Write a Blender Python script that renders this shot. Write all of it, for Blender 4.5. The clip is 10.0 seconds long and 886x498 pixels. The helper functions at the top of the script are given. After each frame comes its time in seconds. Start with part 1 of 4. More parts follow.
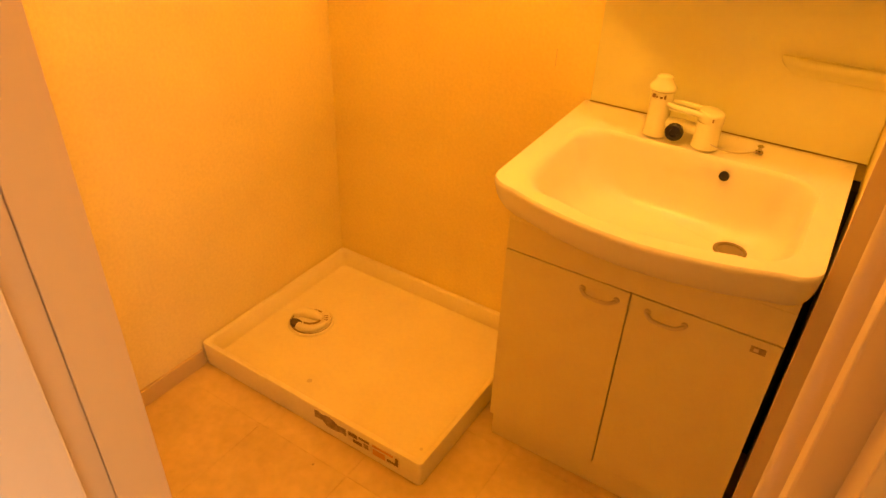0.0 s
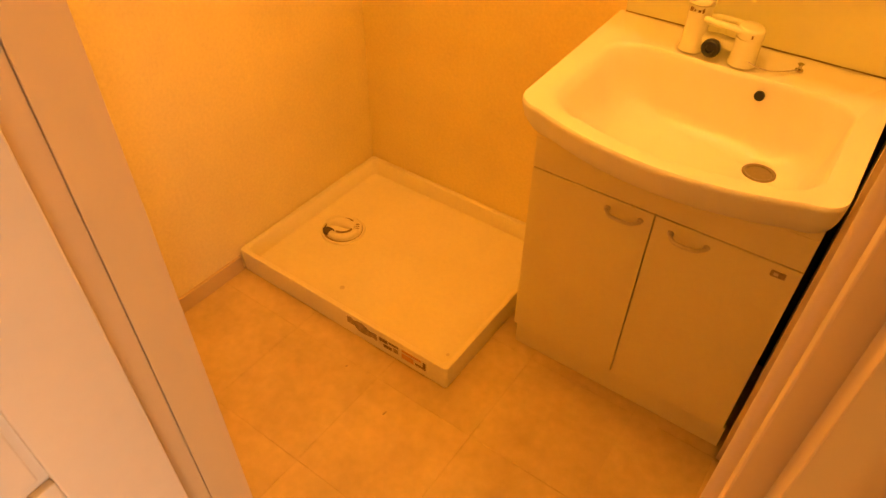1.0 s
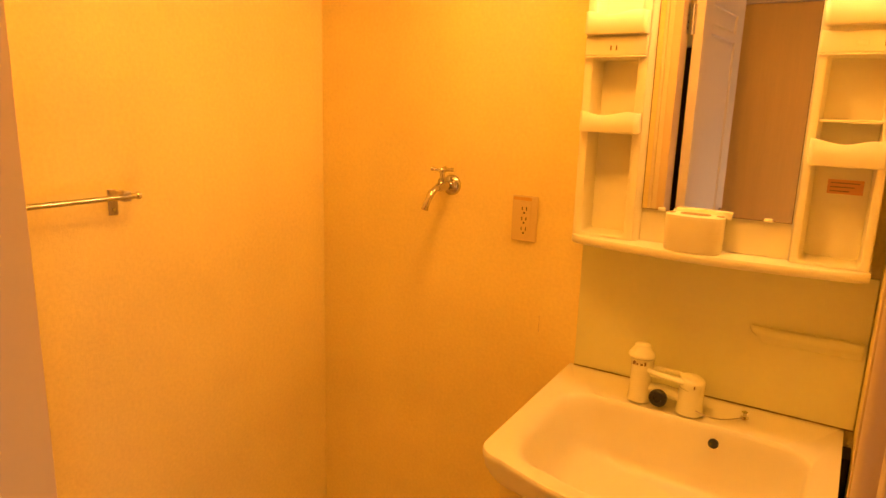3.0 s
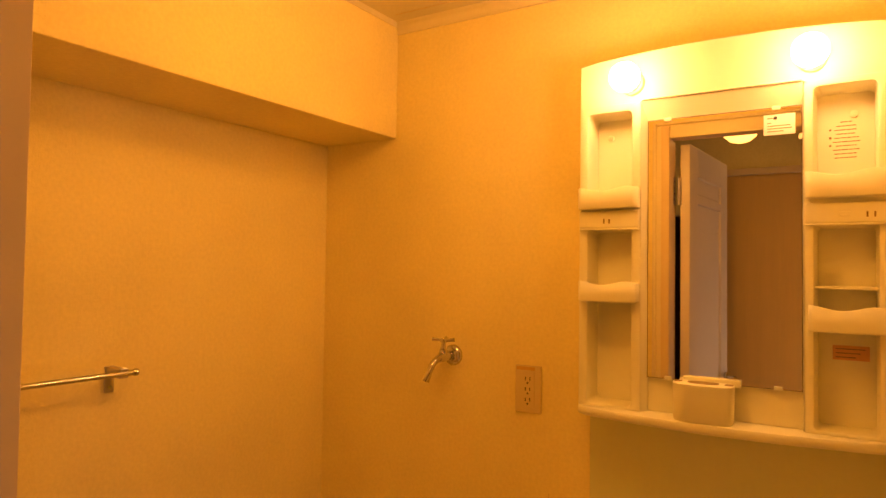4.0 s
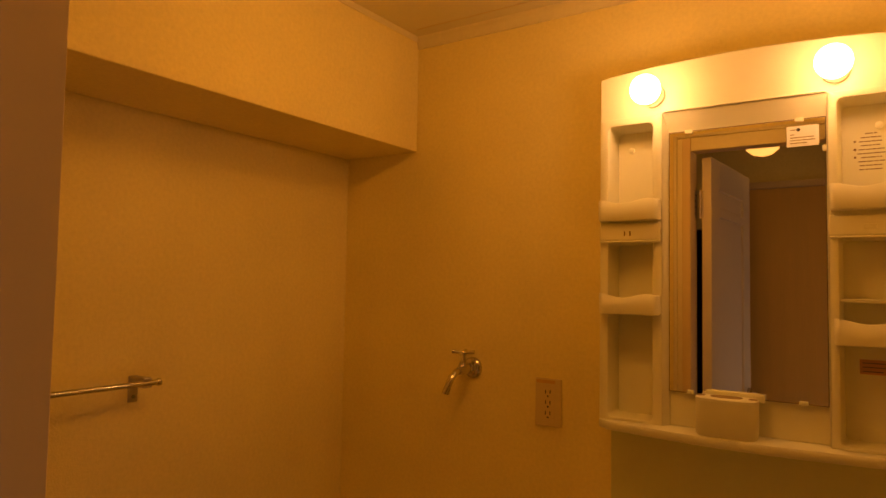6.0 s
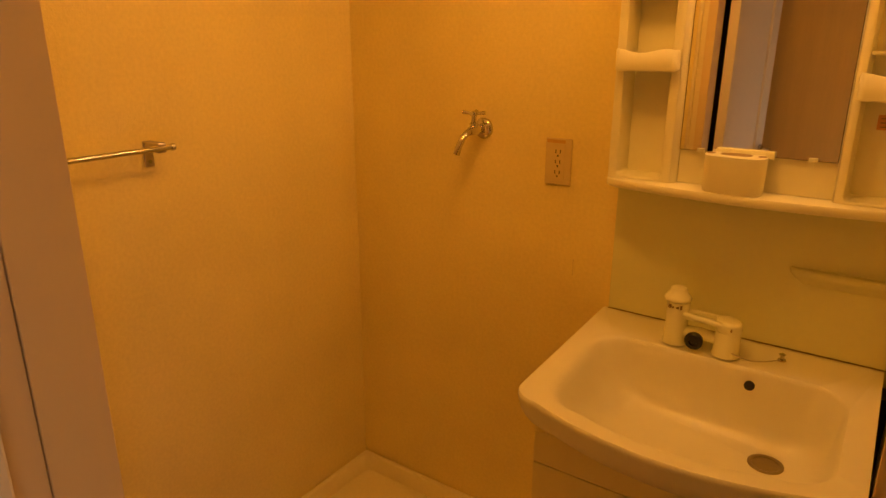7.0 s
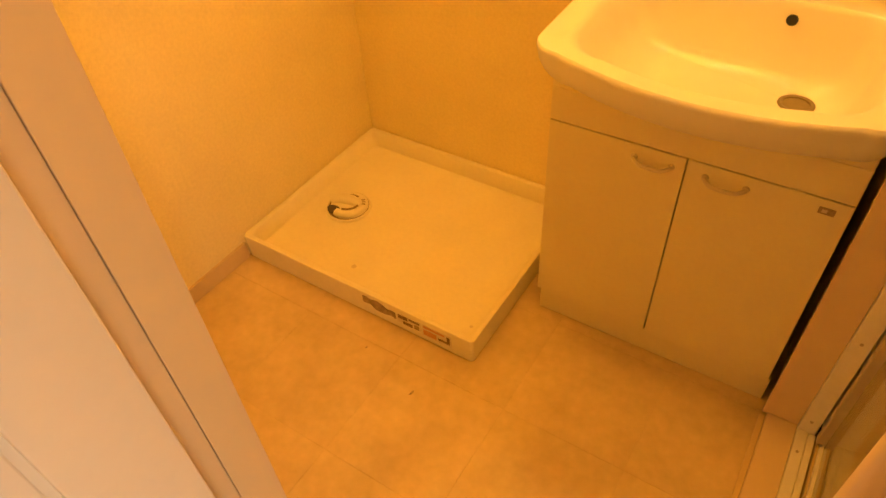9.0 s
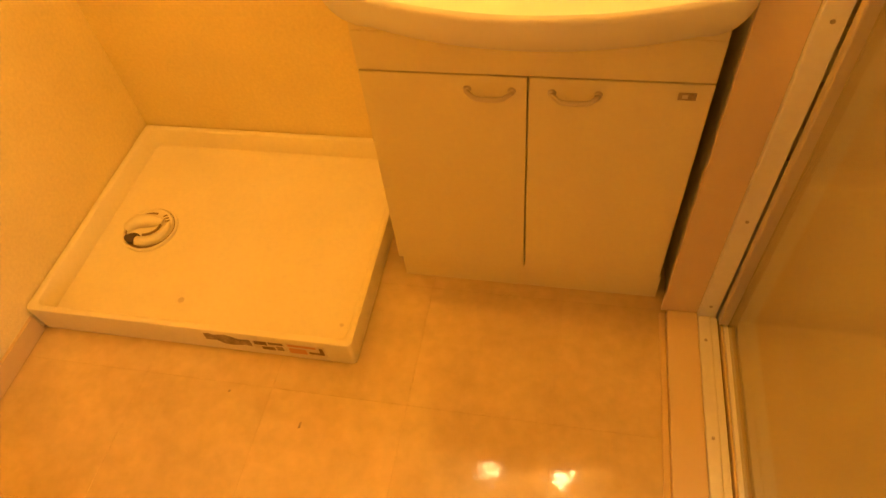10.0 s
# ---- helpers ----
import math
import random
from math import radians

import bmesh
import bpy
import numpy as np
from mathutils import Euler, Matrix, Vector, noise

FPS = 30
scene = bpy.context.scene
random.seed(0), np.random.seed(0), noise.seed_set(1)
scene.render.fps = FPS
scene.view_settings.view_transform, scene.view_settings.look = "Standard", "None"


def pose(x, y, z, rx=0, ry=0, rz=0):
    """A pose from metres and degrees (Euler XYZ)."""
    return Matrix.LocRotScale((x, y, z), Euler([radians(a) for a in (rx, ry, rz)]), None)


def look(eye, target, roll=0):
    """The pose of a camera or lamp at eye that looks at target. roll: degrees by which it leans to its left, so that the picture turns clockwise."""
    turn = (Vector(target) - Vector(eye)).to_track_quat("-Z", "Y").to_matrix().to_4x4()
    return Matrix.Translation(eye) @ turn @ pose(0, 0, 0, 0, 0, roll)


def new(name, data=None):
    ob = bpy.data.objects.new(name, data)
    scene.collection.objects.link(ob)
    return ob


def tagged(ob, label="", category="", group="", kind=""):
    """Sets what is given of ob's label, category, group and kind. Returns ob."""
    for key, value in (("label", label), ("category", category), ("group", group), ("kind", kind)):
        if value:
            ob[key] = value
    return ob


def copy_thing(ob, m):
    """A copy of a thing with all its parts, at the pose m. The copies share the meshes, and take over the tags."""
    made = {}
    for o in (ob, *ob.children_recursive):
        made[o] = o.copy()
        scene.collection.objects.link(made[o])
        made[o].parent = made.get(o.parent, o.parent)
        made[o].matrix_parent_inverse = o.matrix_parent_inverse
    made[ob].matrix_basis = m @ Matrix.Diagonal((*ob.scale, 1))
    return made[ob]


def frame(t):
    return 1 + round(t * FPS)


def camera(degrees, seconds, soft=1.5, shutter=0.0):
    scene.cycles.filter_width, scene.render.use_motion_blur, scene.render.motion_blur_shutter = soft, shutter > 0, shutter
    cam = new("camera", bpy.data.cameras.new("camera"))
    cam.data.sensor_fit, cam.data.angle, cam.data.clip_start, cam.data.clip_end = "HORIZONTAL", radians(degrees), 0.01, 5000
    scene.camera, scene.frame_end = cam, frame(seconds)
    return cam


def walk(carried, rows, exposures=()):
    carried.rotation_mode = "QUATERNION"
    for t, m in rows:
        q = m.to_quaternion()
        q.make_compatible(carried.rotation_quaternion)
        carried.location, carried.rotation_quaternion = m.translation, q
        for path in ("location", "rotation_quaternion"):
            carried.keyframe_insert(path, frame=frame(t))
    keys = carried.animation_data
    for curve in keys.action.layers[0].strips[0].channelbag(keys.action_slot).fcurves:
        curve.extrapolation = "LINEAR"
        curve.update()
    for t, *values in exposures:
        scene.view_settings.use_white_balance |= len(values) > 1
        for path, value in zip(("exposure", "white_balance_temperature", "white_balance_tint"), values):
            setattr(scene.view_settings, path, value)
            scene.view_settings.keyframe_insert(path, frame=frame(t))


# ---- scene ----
cam = camera(67.8, 10.0, soft=1.5)
PATH = [
    (0, (1.389, -1.529, 1.409), (0.502, -0.106, 0.318), 2.2),
    (0.5, (1.4, -1.517, 1.463), (0.386, -0.265, 0.278), 0.2),
    (1, (1.398, -1.517, 1.467), (0.541, -0.307, 0.124), 0.8),
    (1.5, (1.402, -1.518, 1.466), (0.556, -0.297, 0.127), 0.6),
    (2, (1.402, -1.514, 1.474), (0.457, -0.089, 0.437), 1.3),
    (2.2, (1.39, -1.525, 1.464), (0.431, -0.016, 0.568), 1.9),
    (2.5, (1.404, -1.517, 1.466), (0.385, 0.058, 0.772), 2.1),
    (2.7, (1.402, -1.524, 1.468), (0.375, 0.093, 0.892), 2.3),
    (3.8, (1.398, -1.531, 1.506), (0.325, 0.156, 1.445), 0.1),
    (4, (1.395, -1.527, 1.491), (0.326, 0.162, 1.554), 0.8),
    (4.5, (1.398, -1.529, 1.488), (0.319, 0.125, 1.805), 0.8),
    (5, (1.404, -1.536, 1.504), (0.313, 0.058, 2.023), 0.2),
    (5.5, (1.403, -1.538, 1.509), (0.302, 0.064, 1.979), 0.8),
    (6, (1.395, -1.532, 1.486), (0.278, 0.125, 1.591), 1.0),
    (6.2, (1.39, -1.529, 1.475), (0.277, 0.132, 1.414), 0.5),
    (7.3, (1.396, -1.527, 1.491), (0.327, -0.01, 0.744), 0.0),
    (7.5, (1.401, -1.528, 1.489), (0.346, -0.043, 0.663), -0.3),
    (8, (1.392, -1.525, 1.495), (0.406, -0.164, 0.411), -1.2),
    (8.5, (1.389, -1.52, 1.478), (0.466, -0.298, 0.192), -2.3),
    (9, (1.33, -1.496, 1.393), (0.503, -0.328, -0.004), -3.9),
    (9.5, (1.269, -1.419, 1.318), (0.68, -0.244, -0.19), -5.3),
    (10, (1.216, -1.288, 1.292), (0.871, -0.092, -0.273), -7.7),
]
walk(cam, [(t, look(e, g, r)) for t, e, g, r in PATH],
     [(0, 1.1, 7050, 10), (0.5, 1.04, 6900, 11), (1.5, 1.05, 6780, 12), (2.5, 0.95, 6600, 11), (3.8, 0.05, 6550, 11), (4.5, -0.6, 6600, 11), (5.0, -0.97, 6600, 11), (5.5, -1.25, 6600, 11),
      (6.0, -1.3, 6800, 11), (7.3, 0.15, 6200, 2), (8.0, 0.8, 6050, -2), (9.0, 1.11, 5950, -4), (9.6, 1.2, 5950, -4), (10, 1.27, 5950, -4)])

# ---- light ----
world = bpy.data.worlds.new("world")
scene.world = world
world.use_nodes = True
world.node_tree.nodes["Background"].inputs[0].default_value = (0.02, 0.02, 0.025, 1)
world.node_tree.nodes["Background"].inputs[1].default_value = 0.05
WARM = (1.0, 0.378, 0.040)
HALL = (1.0, 0.42, 0.08)
BULB_TINT = (1.0, 0.48, 0.19)
LAMP, BULB, HALL_POWER = 46.0, 74.0, 4.5
day = new("hall_daylight", bpy.data.lights.new("hall_daylight", "AREA"))
day.data.shape, day.data.size, day.data.size_y, day.data.energy, day.data.color = "RECTANGLE", 0.7, 0.7, 8.5, (1.0, 0.75, 0.65)
day.matrix_world = look((2.43, -1.85, 0.42), (0.8, -1.65, 0.42))


# ---- materials ----
def material(name, colour, rough=0.6, metal=0.0, vary=0.06, grain=60.0, stain=3.0, bump=0.0, bump_scale=400.0, coat=0.0, spec=0.5, island=0.0, stretch=(1, 1, 1)):
    m = bpy.data.materials.new(name)
    m.use_nodes = True
    nt = m.node_tree
    b = nt.nodes["Principled BSDF"]
    b.inputs["Roughness"].default_value = rough
    b.inputs["Metallic"].default_value = metal
    b.inputs["Coat Weight"].default_value = coat
    b.inputs["Coat Roughness"].default_value = 0.1
    b.inputs["Specular IOR Level"].default_value = spec
    tc = nt.nodes.new("ShaderNodeTexCoord")
    mp = nt.nodes.new("ShaderNodeMapping")
    mp.inputs["Scale"].default_value = stretch
    nt.links.new(tc.outputs["Object"], mp.inputs["Vector"])
    fine = nt.nodes.new("ShaderNodeTexNoise")
    fine.inputs["Scale"].default_value, fine.inputs["Detail"].default_value = grain, 4
    wide = nt.nodes.new("ShaderNodeTexNoise")
    wide.inputs["Scale"].default_value, wide.inputs["Detail"].default_value = stain, 5
    for n in (fine, wide):
        nt.links.new(mp.outputs[0], n.inputs["Vector"])
    mix = nt.nodes.new("ShaderNodeMath")
    mix.operation = "MULTIPLY_ADD"
    nt.links.new(wide.outputs[0], mix.inputs[0])
    mix.inputs[1].default_value = 0.6
    half = nt.nodes.new("ShaderNodeMath")
    half.operation = "MULTIPLY"
    nt.links.new(fine.outputs[0], half.inputs[0])
    half.inputs[1].default_value = 0.4
    nt.links.new(half.outputs[0], mix.inputs[2])
    ramp = nt.nodes.new("ShaderNodeValToRGB")
    ramp.color_ramp.elements[0].position, ramp.color_ramp.elements[1].position = 0.3, 0.7
    ramp.color_ramp.elements[0].color = (*[c * (1 - vary) for c in colour], 1)
    ramp.color_ramp.elements[1].color = (*[min(1, c * (1 + vary)) for c in colour], 1)
    nt.links.new(mix.outputs[0], ramp.inputs[0])
    out = ramp.outputs[0]
    if island:
        info = nt.nodes.new("ShaderNodeObjectInfo")
        hsv = nt.nodes.new("ShaderNodeHueSaturation")
        rng = nt.nodes.new("ShaderNodeMapRange")
        rng.inputs["To Min"].default_value, rng.inputs["To Max"].default_value = 1 - island, 1 + island
        nt.links.new(info.outputs["Random"], rng.inputs["Value"])
        nt.links.new(rng.outputs[0], hsv.inputs["Value"])
        nt.links.new(out, hsv.inputs["Color"])
        out = hsv.outputs[0]
    nt.links.new(out, b.inputs["Base Color"])
    if bump:
        tex = nt.nodes.new("ShaderNodeTexNoise")
        tex.inputs["Scale"].default_value, tex.inputs["Detail"].default_value = bump_scale, 3
        nt.links.new(mp.outputs[0], tex.inputs["Vector"])
        bp = nt.nodes.new("ShaderNodeBump")
        bp.inputs["Strength"].default_value, bp.inputs["Distance"].default_value = bump, 0.002
        nt.links.new(tex.outputs[0], bp.inputs["Height"])
        nt.links.new(bp.outputs[0], b.inputs["Normal"])
    return m


def glow(name, colour, strength):
    m = bpy.data.materials.new(name)
    m.use_nodes = True
    b = m.node_tree.nodes["Principled BSDF"]
    b.inputs["Base Color"].default_value = (0.85, 0.83, 0.78, 1)
    b.inputs["Roughness"].default_value = 0.25
    b.inputs["Emission Color"].default_value = (*colour, 1)
    b.inputs["Emission Strength"].default_value = strength
    return m


WALLPAPER = material("cream_wallpaper", (0.84, 0.72, 0.31), 0.75, vary=0.10, grain=110, stain=2.6, bump=0.55, bump_scale=240)
CEILING = material("ceiling_paper", (0.74, 0.68, 0.40), 0.2, vary=0.04, grain=120, stain=2, bump=0.07, bump_scale=90)
TRIM = material("cream_painted_trim", (0.74, 0.66, 0.38), 0.4, vary=0.05, grain=70, bump=0.05, bump_scale=90)
SKIRT = material("tan_vinyl_skirting", (0.64, 0.48, 0.21), 0.45, vary=0.05)
JAMB = material("beige_wood_foil", (0.70, 0.55, 0.31), 0.38, vary=0.02, grain=30, stain=4, bump=0.02, bump_scale=80)
DOOR = material("white_door_foil", (0.74, 0.66, 0.51), 0.42, vary=0.03, grain=40, stain=3, bump=0.05, bump_scale=80)
VINYL = material("beige_vinyl_tile", (0.63, 0.485, 0.23), 0.07, vary=0.15, grain=34, stain=6, bump=0.22, bump_scale=38, island=0.03, spec=0.6)
GROUT = material("dark_tile_seam", (0.60, 0.455, 0.21), 0.5, vary=0.1)
PAN = material("ivory_pan_plastic", (0.82, 0.75, 0.45), 0.38, vary=0.05, grain=90, stain=5, bump=0.04, bump_scale=200)
CERAMIC = material("white_porcelain", (0.79, 0.77, 0.60), 0.3, vary=0.015, grain=20, coat=0.2)
CABINET = material("ivory_laminate", (0.79, 0.71, 0.36), 0.35, vary=0.03, grain=120, stain=4, bump=0.04, bump_scale=300)
PLASTIC = material("white_cabinet_plastic", (0.83, 0.81, 0.60), 0.34, vary=0.02, grain=40, stain=3)
SPLASH = material("ivory_splash_panel", (0.74, 0.75, 0.42), 0.25, vary=0.02, grain=60)
TAPPLASTIC = material("white_tap_plastic", (0.84, 0.84, 0.56), 0.25, vary=0.02)
HANDLE = material("pale_grey_handle", (0.68, 0.60, 0.36), 0.35, vary=0.03)
DRAINSTEEL = material("stained_drain_steel", (0.26, 0.21, 0.10), 0.35, metal=0.4, vary=0.15, grain=120)
CHROME = material("chrome", (0.58, 0.55, 0.50), 0.12, metal=1.0, vary=0.04, grain=40)
STEEL = material("brushed_steel", (0.50, 0.45, 0.38), 0.3, metal=1.0, vary=0.06, grain=90)
ALUMINIUM = material("ivory_aluminium", (0.80, 0.77, 0.62), 0.3, metal=0.1, vary=0.06, grain=60)
# darker copy of the aluminium; the stiles' shade is in its colour
SHADEALU = material("shaded_aluminium", (0.52, 0.44, 0.28), 0.45, metal=0.1, vary=0.06, grain=60)
TILEWALL = material("beige_bathroom_panel", (0.66, 0.58, 0.36), 0.4, vary=0.04)
BLACK = material("black_rubber_and_hole_shade", (0.012, 0.011, 0.010), 0.35, vary=0.2)
# near-black that stands for shade in the cabinet gap and hall recess
DARK = material("shade_black", (0.02, 0.015, 0.012), 0.8, vary=0.2)
BROWN = material("brown_wood_panel", (0.72, 0.47, 0.13), 0.5, vary=0.06, grain=22, stain=4, stretch=(7, 7, 0.4), bump=0.05, bump_scale=40)
BRONZE = material("bronze_lamp_base", (0.16, 0.06, 0.025), 0.3, metal=0.6, vary=0.1)
PLATE = material("cream_outlet_plate", (0.64, 0.52, 0.26), 0.4, vary=0.03)
SCUFF = material("faint_scuff", (0.66, 0.58, 0.36), 0.6, vary=0.2)
CARD = material("white_card", (0.85, 0.84, 0.80), 0.6, vary=0.02)
INK = material("dark_print", (0.05, 0.045, 0.04), 0.7, vary=0.1)
GREYINK = material("grey_worn_print", (0.34, 0.26, 0.14), 0.7, vary=0.5, grain=160, stain=60)
ORANGE = material("orange_label", (0.68, 0.36, 0.15), 0.6, vary=0.08)
# sealant brown, also the painted shade of grooves, gaps and openings
SEAL_SHADE = material("brown_sealant_and_shade", (0.30, 0.21, 0.09), 0.6, vary=0.2)
OLDPAPER = material("yellowed_paper", (0.74, 0.66, 0.40), 0.65, vary=0.12, grain=120, stain=40)
OLDINK = material("worn_brown_print", (0.25, 0.17, 0.08), 0.7, vary=0.4, grain=150, stain=70)
STRIP = material("orange_outlet_strip", (0.60, 0.36, 0.13), 0.5, vary=0.08)
TRAPIN = material("drain_hole_shade", (0.10, 0.07, 0.04), 0.6, vary=0.2)
SHADEGLOW = glow("opal_glass_lit", WARM, LAMP)
SHOULDERGLOW = glow("opal_glass_shoulder", (1.0, 0.43, 0.085), LAMP * 0.55)
BULBGLOW = glow("bulb_lit", BULB_TINT, BULB)
HALLGLOW = glow("hall_lamp_lit", HALL, HALL_POWER)
MIRROR = material("mirror_silver", (0.86, 0.86, 0.84), 0.015, metal=1.0, vary=0.0)


def frosted():
    m = bpy.data.materials.new("frosted_bath_panel")
    m.use_nodes = True
    b = m.node_tree.nodes["Principled BSDF"]
    b.inputs["Base Color"].default_value = (0.78, 0.71, 0.42, 1)
    b.inputs["Roughness"].default_value = 0.07
    b.inputs["Transmission Weight"].default_value = 0.78
    b.inputs["IOR"].default_value = 1.45
    return m


FROST = frosted()

# ---- building helpers ----
origin = {}


def thing(name, base, label, category, group="", kind=""):
    ob = new(name)
    ob.empty_display_size = 0.05
    ob.location = base
    origin[ob] = Vector(base)
    return tagged(ob, label, category, group, kind)


def part(name, bm, mat, parent=None, label="", smooth=False, category="", kind="", group=""):
    """Links a bmesh, given in world places, as one mesh object, under a parent if there is one."""
    bmesh.ops.recalc_face_normals(bm, faces=bm.faces)
    o = origin.get(parent, Vector((0, 0, 0)))
    for v in bm.verts:
        v.co -= o
    for f in bm.faces:
        f.smooth = smooth
    me = bpy.data.meshes.new(name)
    bm.to_mesh(me)
    bm.free()
    me.materials.append(mat)
    if smooth:
        me.set_sharp_from_angle(angle=radians(40))
    ob = new(name, me)
    if parent:
        ob.parent = parent
    origin[ob] = o
    return tagged(ob, label, category, group, kind)


def box(x0, x1, y0, y1, z0, z1, bevel=0.0, seg=2, bm=None):
    bm = bm or bmesh.new()
    m = Matrix.Translation(((x0 + x1) / 2, (y0 + y1) / 2, (z0 + z1) / 2)) @ Matrix.Diagonal((abs(x1 - x0), abs(y1 - y0), abs(z1 - z0), 1))
    made = bmesh.ops.create_cube(bm, size=1, matrix=m)["verts"]
    if bevel:
        edges = list({e for v in made for e in v.link_edges})
        bmesh.ops.bevel(bm, geom=edges, offset=bevel, segments=seg, affect="EDGES", profile=0.5)
    return bm


def cyl(p0, p1, r0, r1=None, seg=20, bm=None):
    bm = bm or bmesh.new()
    p0, p1 = Vector(p0), Vector(p1)
    d = p1 - p0
    m = Matrix.Translation((p0 + p1) / 2) @ d.to_track_quat("Z", "Y").to_matrix().to_4x4()
    bmesh.ops.create_cone(bm, cap_ends=True, segments=seg, radius1=r0, radius2=r0 if r1 is None else r1, depth=d.length, matrix=m)
    return bm


def lathe(profile, centre, seg=32, axis="Z", bm=None):
    """Turns (radius, height) pairs round an upright line, or round the line out of the back wall (axis 'Y')."""
    bm = bm or bmesh.new()
    c = Vector(centre)
    rings = []
    for r, h in profile:
        ring = []
        for k in range(seg):
            a = 2 * math.pi * k / seg
            p = Vector((r * math.cos(a), r * math.sin(a), h)) if axis == "Z" else Vector((r * math.cos(a), -h, r * math.sin(a)))
            ring.append(bm.verts.new(c + p))
        rings.append(ring)
    for a, b in zip(rings, rings[1:]):
        for k in range(seg):
            bm.faces.new((a[k], a[(k + 1) % seg], b[(k + 1) % seg], b[k]))
    for ring in (rings[0], rings[-1]):
        bm.faces.new(ring)
    return bm


def tube(points, r, seg=10, bm=None):
    """A round bar along a line of points; r may be a list."""
    bm = bm or bmesh.new()
    pts = [Vector(p) for p in points]
    rs = r if isinstance(r, (list, tuple)) else [r] * len(pts)
    rings = []
    up = Vector((0.13, 0.21, 0.97)).normalized()
    for i, p in enumerate(pts):
        d = (pts[min(i + 1, len(pts) - 1)] - pts[max(i - 1, 0)]).normalized()
        s = d.cross(up).normalized()
        u = s.cross(d)
        rings.append([bm.verts.new(p + rs[i] * (math.cos(2 * math.pi * k / seg) * s + math.sin(2 * math.pi * k / seg) * u)) for k in range(seg)])
    for a, b in zip(rings, rings[1:]):
        for k in range(seg):
            bm.faces.new((a[k], a[(k + 1) % seg], b[(k + 1) % seg], b[k]))
    bm.faces.new(rings[0])
    bm.faces.new(rings[-1])
    return bm


def loft(rings, cap_first=True, cap_last=True, bm=None):
    bm = bm or bmesh.new()
    vs = [[bm.verts.new(p) for p in ring] for ring in rings]
    n = len(vs[0])
    for a, b in zip(vs, vs[1:]):
        for k in range(n):
            bm.faces.new((a[k], a[(k + 1) % n], b[(k + 1) % n], b[k]))
    if cap_first:
        bm.faces.new(vs[0])
    if cap_last:
        bm.faces.new(vs[-1])
    return bm


def prism_xz(outline, y0, y1, bm=None):
    """A flat outline of (x, z) pairs, thickened from y0 to y1."""
    return loft([[(x, y0, z) for x, z in outline], [(x, y1, z) for x, z in outline]], bm=bm)


# ---- the room ----
# back wall y = 0, left wall x = 0, doorway wall y = -1.25, right wall x = 1.465
CEIL, XR, YD, YH = 2.203, 1.465, -1.25, -1.345
JL, JR, HEAD = 0.771, 1.432, 2.015
BY0, BY1 = -0.428, -1.15          # bathroom door opening in the right wall

part("wall_north", box(-0.1, XR + 0.1, 0, 0.1, -0.02, 2.5), WALLPAPER, label="cream textured wallpaper on the back wall", kind="structure", category="wall")
part("wall_west", box(-0.1, 0, YH, 0, -0.02, 2.5), WALLPAPER, label="cream textured wallpaper on the side wall", kind="structure", category="wall")
b = box(0, JL - 0.03, YH, YD, -0.02, 2.5)
box(JR + 0.03, XR + 0.1, YH, YD, -0.02, 2.5, bm=b)
box(JL - 0.03, JR + 0.03, YH, YD, HEAD + 0.03, 2.5, bm=b)
part("wall_south", b, WALLPAPER, label="cream papered wall with the doorway", kind="structure", category="wall")
b = box(XR, XR + 0.1, BY0 + 0.012, 0, -0.02, 2.5)
box(XR, XR + 0.1, YD, BY1, -0.02, 2.5, bm=b)
box(XR, XR + 0.1, BY1, BY0 + 0.012, 1.95, 2.5, bm=b)
part("wall_east", b, WALLPAPER, label="cream papered wall with the bathroom door", kind="structure", category="wall")
part("ceiling", box(-0.1, XR + 0.1, YH, 0.1, CEIL, CEIL + 0.05), CEILING, label="smooth cream ceiling with faint seams", kind="structure", category="ceiling")

# boxed-in beam along the left wall
part("beam", box(0, 0.265, YD, 0, 1.867, CEIL, 0.003), WALLPAPER, label="boxed-in beam papered in cream wallpaper", kind="structure", category="beam")


def crown(x0, y0, x1, y1, nx, ny, size=1.0):
    """Stepped crown moulding between two points under the ceiling; (nx, ny) points into the room."""
    prof = [(0.0, -0.034), (0.005, -0.033), (0.006, -0.026), (0.011, -0.013), (0.012, -0.005), (0.015, 0.0), (0.0, 0.0)]
    return loft([[(x + nx * d * size, y + ny * d * size, CEIL + h * size) for d, h in prof] for x, y in ((x0, y0), (x1, y1))])


part("crown_north", crown(0.265, 0, XR, 0, 0, -1), TRIM, kind="structure", label="cream crown moulding on the back wall", category="trim")
part("crown_beam", crown(0.265, YD, 0.265, 0, 1, 0, 0.42), TRIM, kind="structure", label="cream crown moulding on the beam", category="trim")
part("crown_east", crown(XR, YD, XR, 0, -1, 0), TRIM, kind="structure", label="cream crown moulding on the side wall", category="trim")

# thin seams of the ceiling boards
part("ceiling_seam", box(0.30, 1.44, -0.062, -0.060, CEIL - 0.0012, CEIL + 0.002), GROUT, kind="structure", label="thin dark seam of the ceiling", category="trim")
part("ceiling_seam", box(0.30, 1.44, -0.331, -0.3295, CEIL - 0.0006, CEIL + 0.002), TRIM, kind="structure", label="faint seam of the ceiling", category="trim")

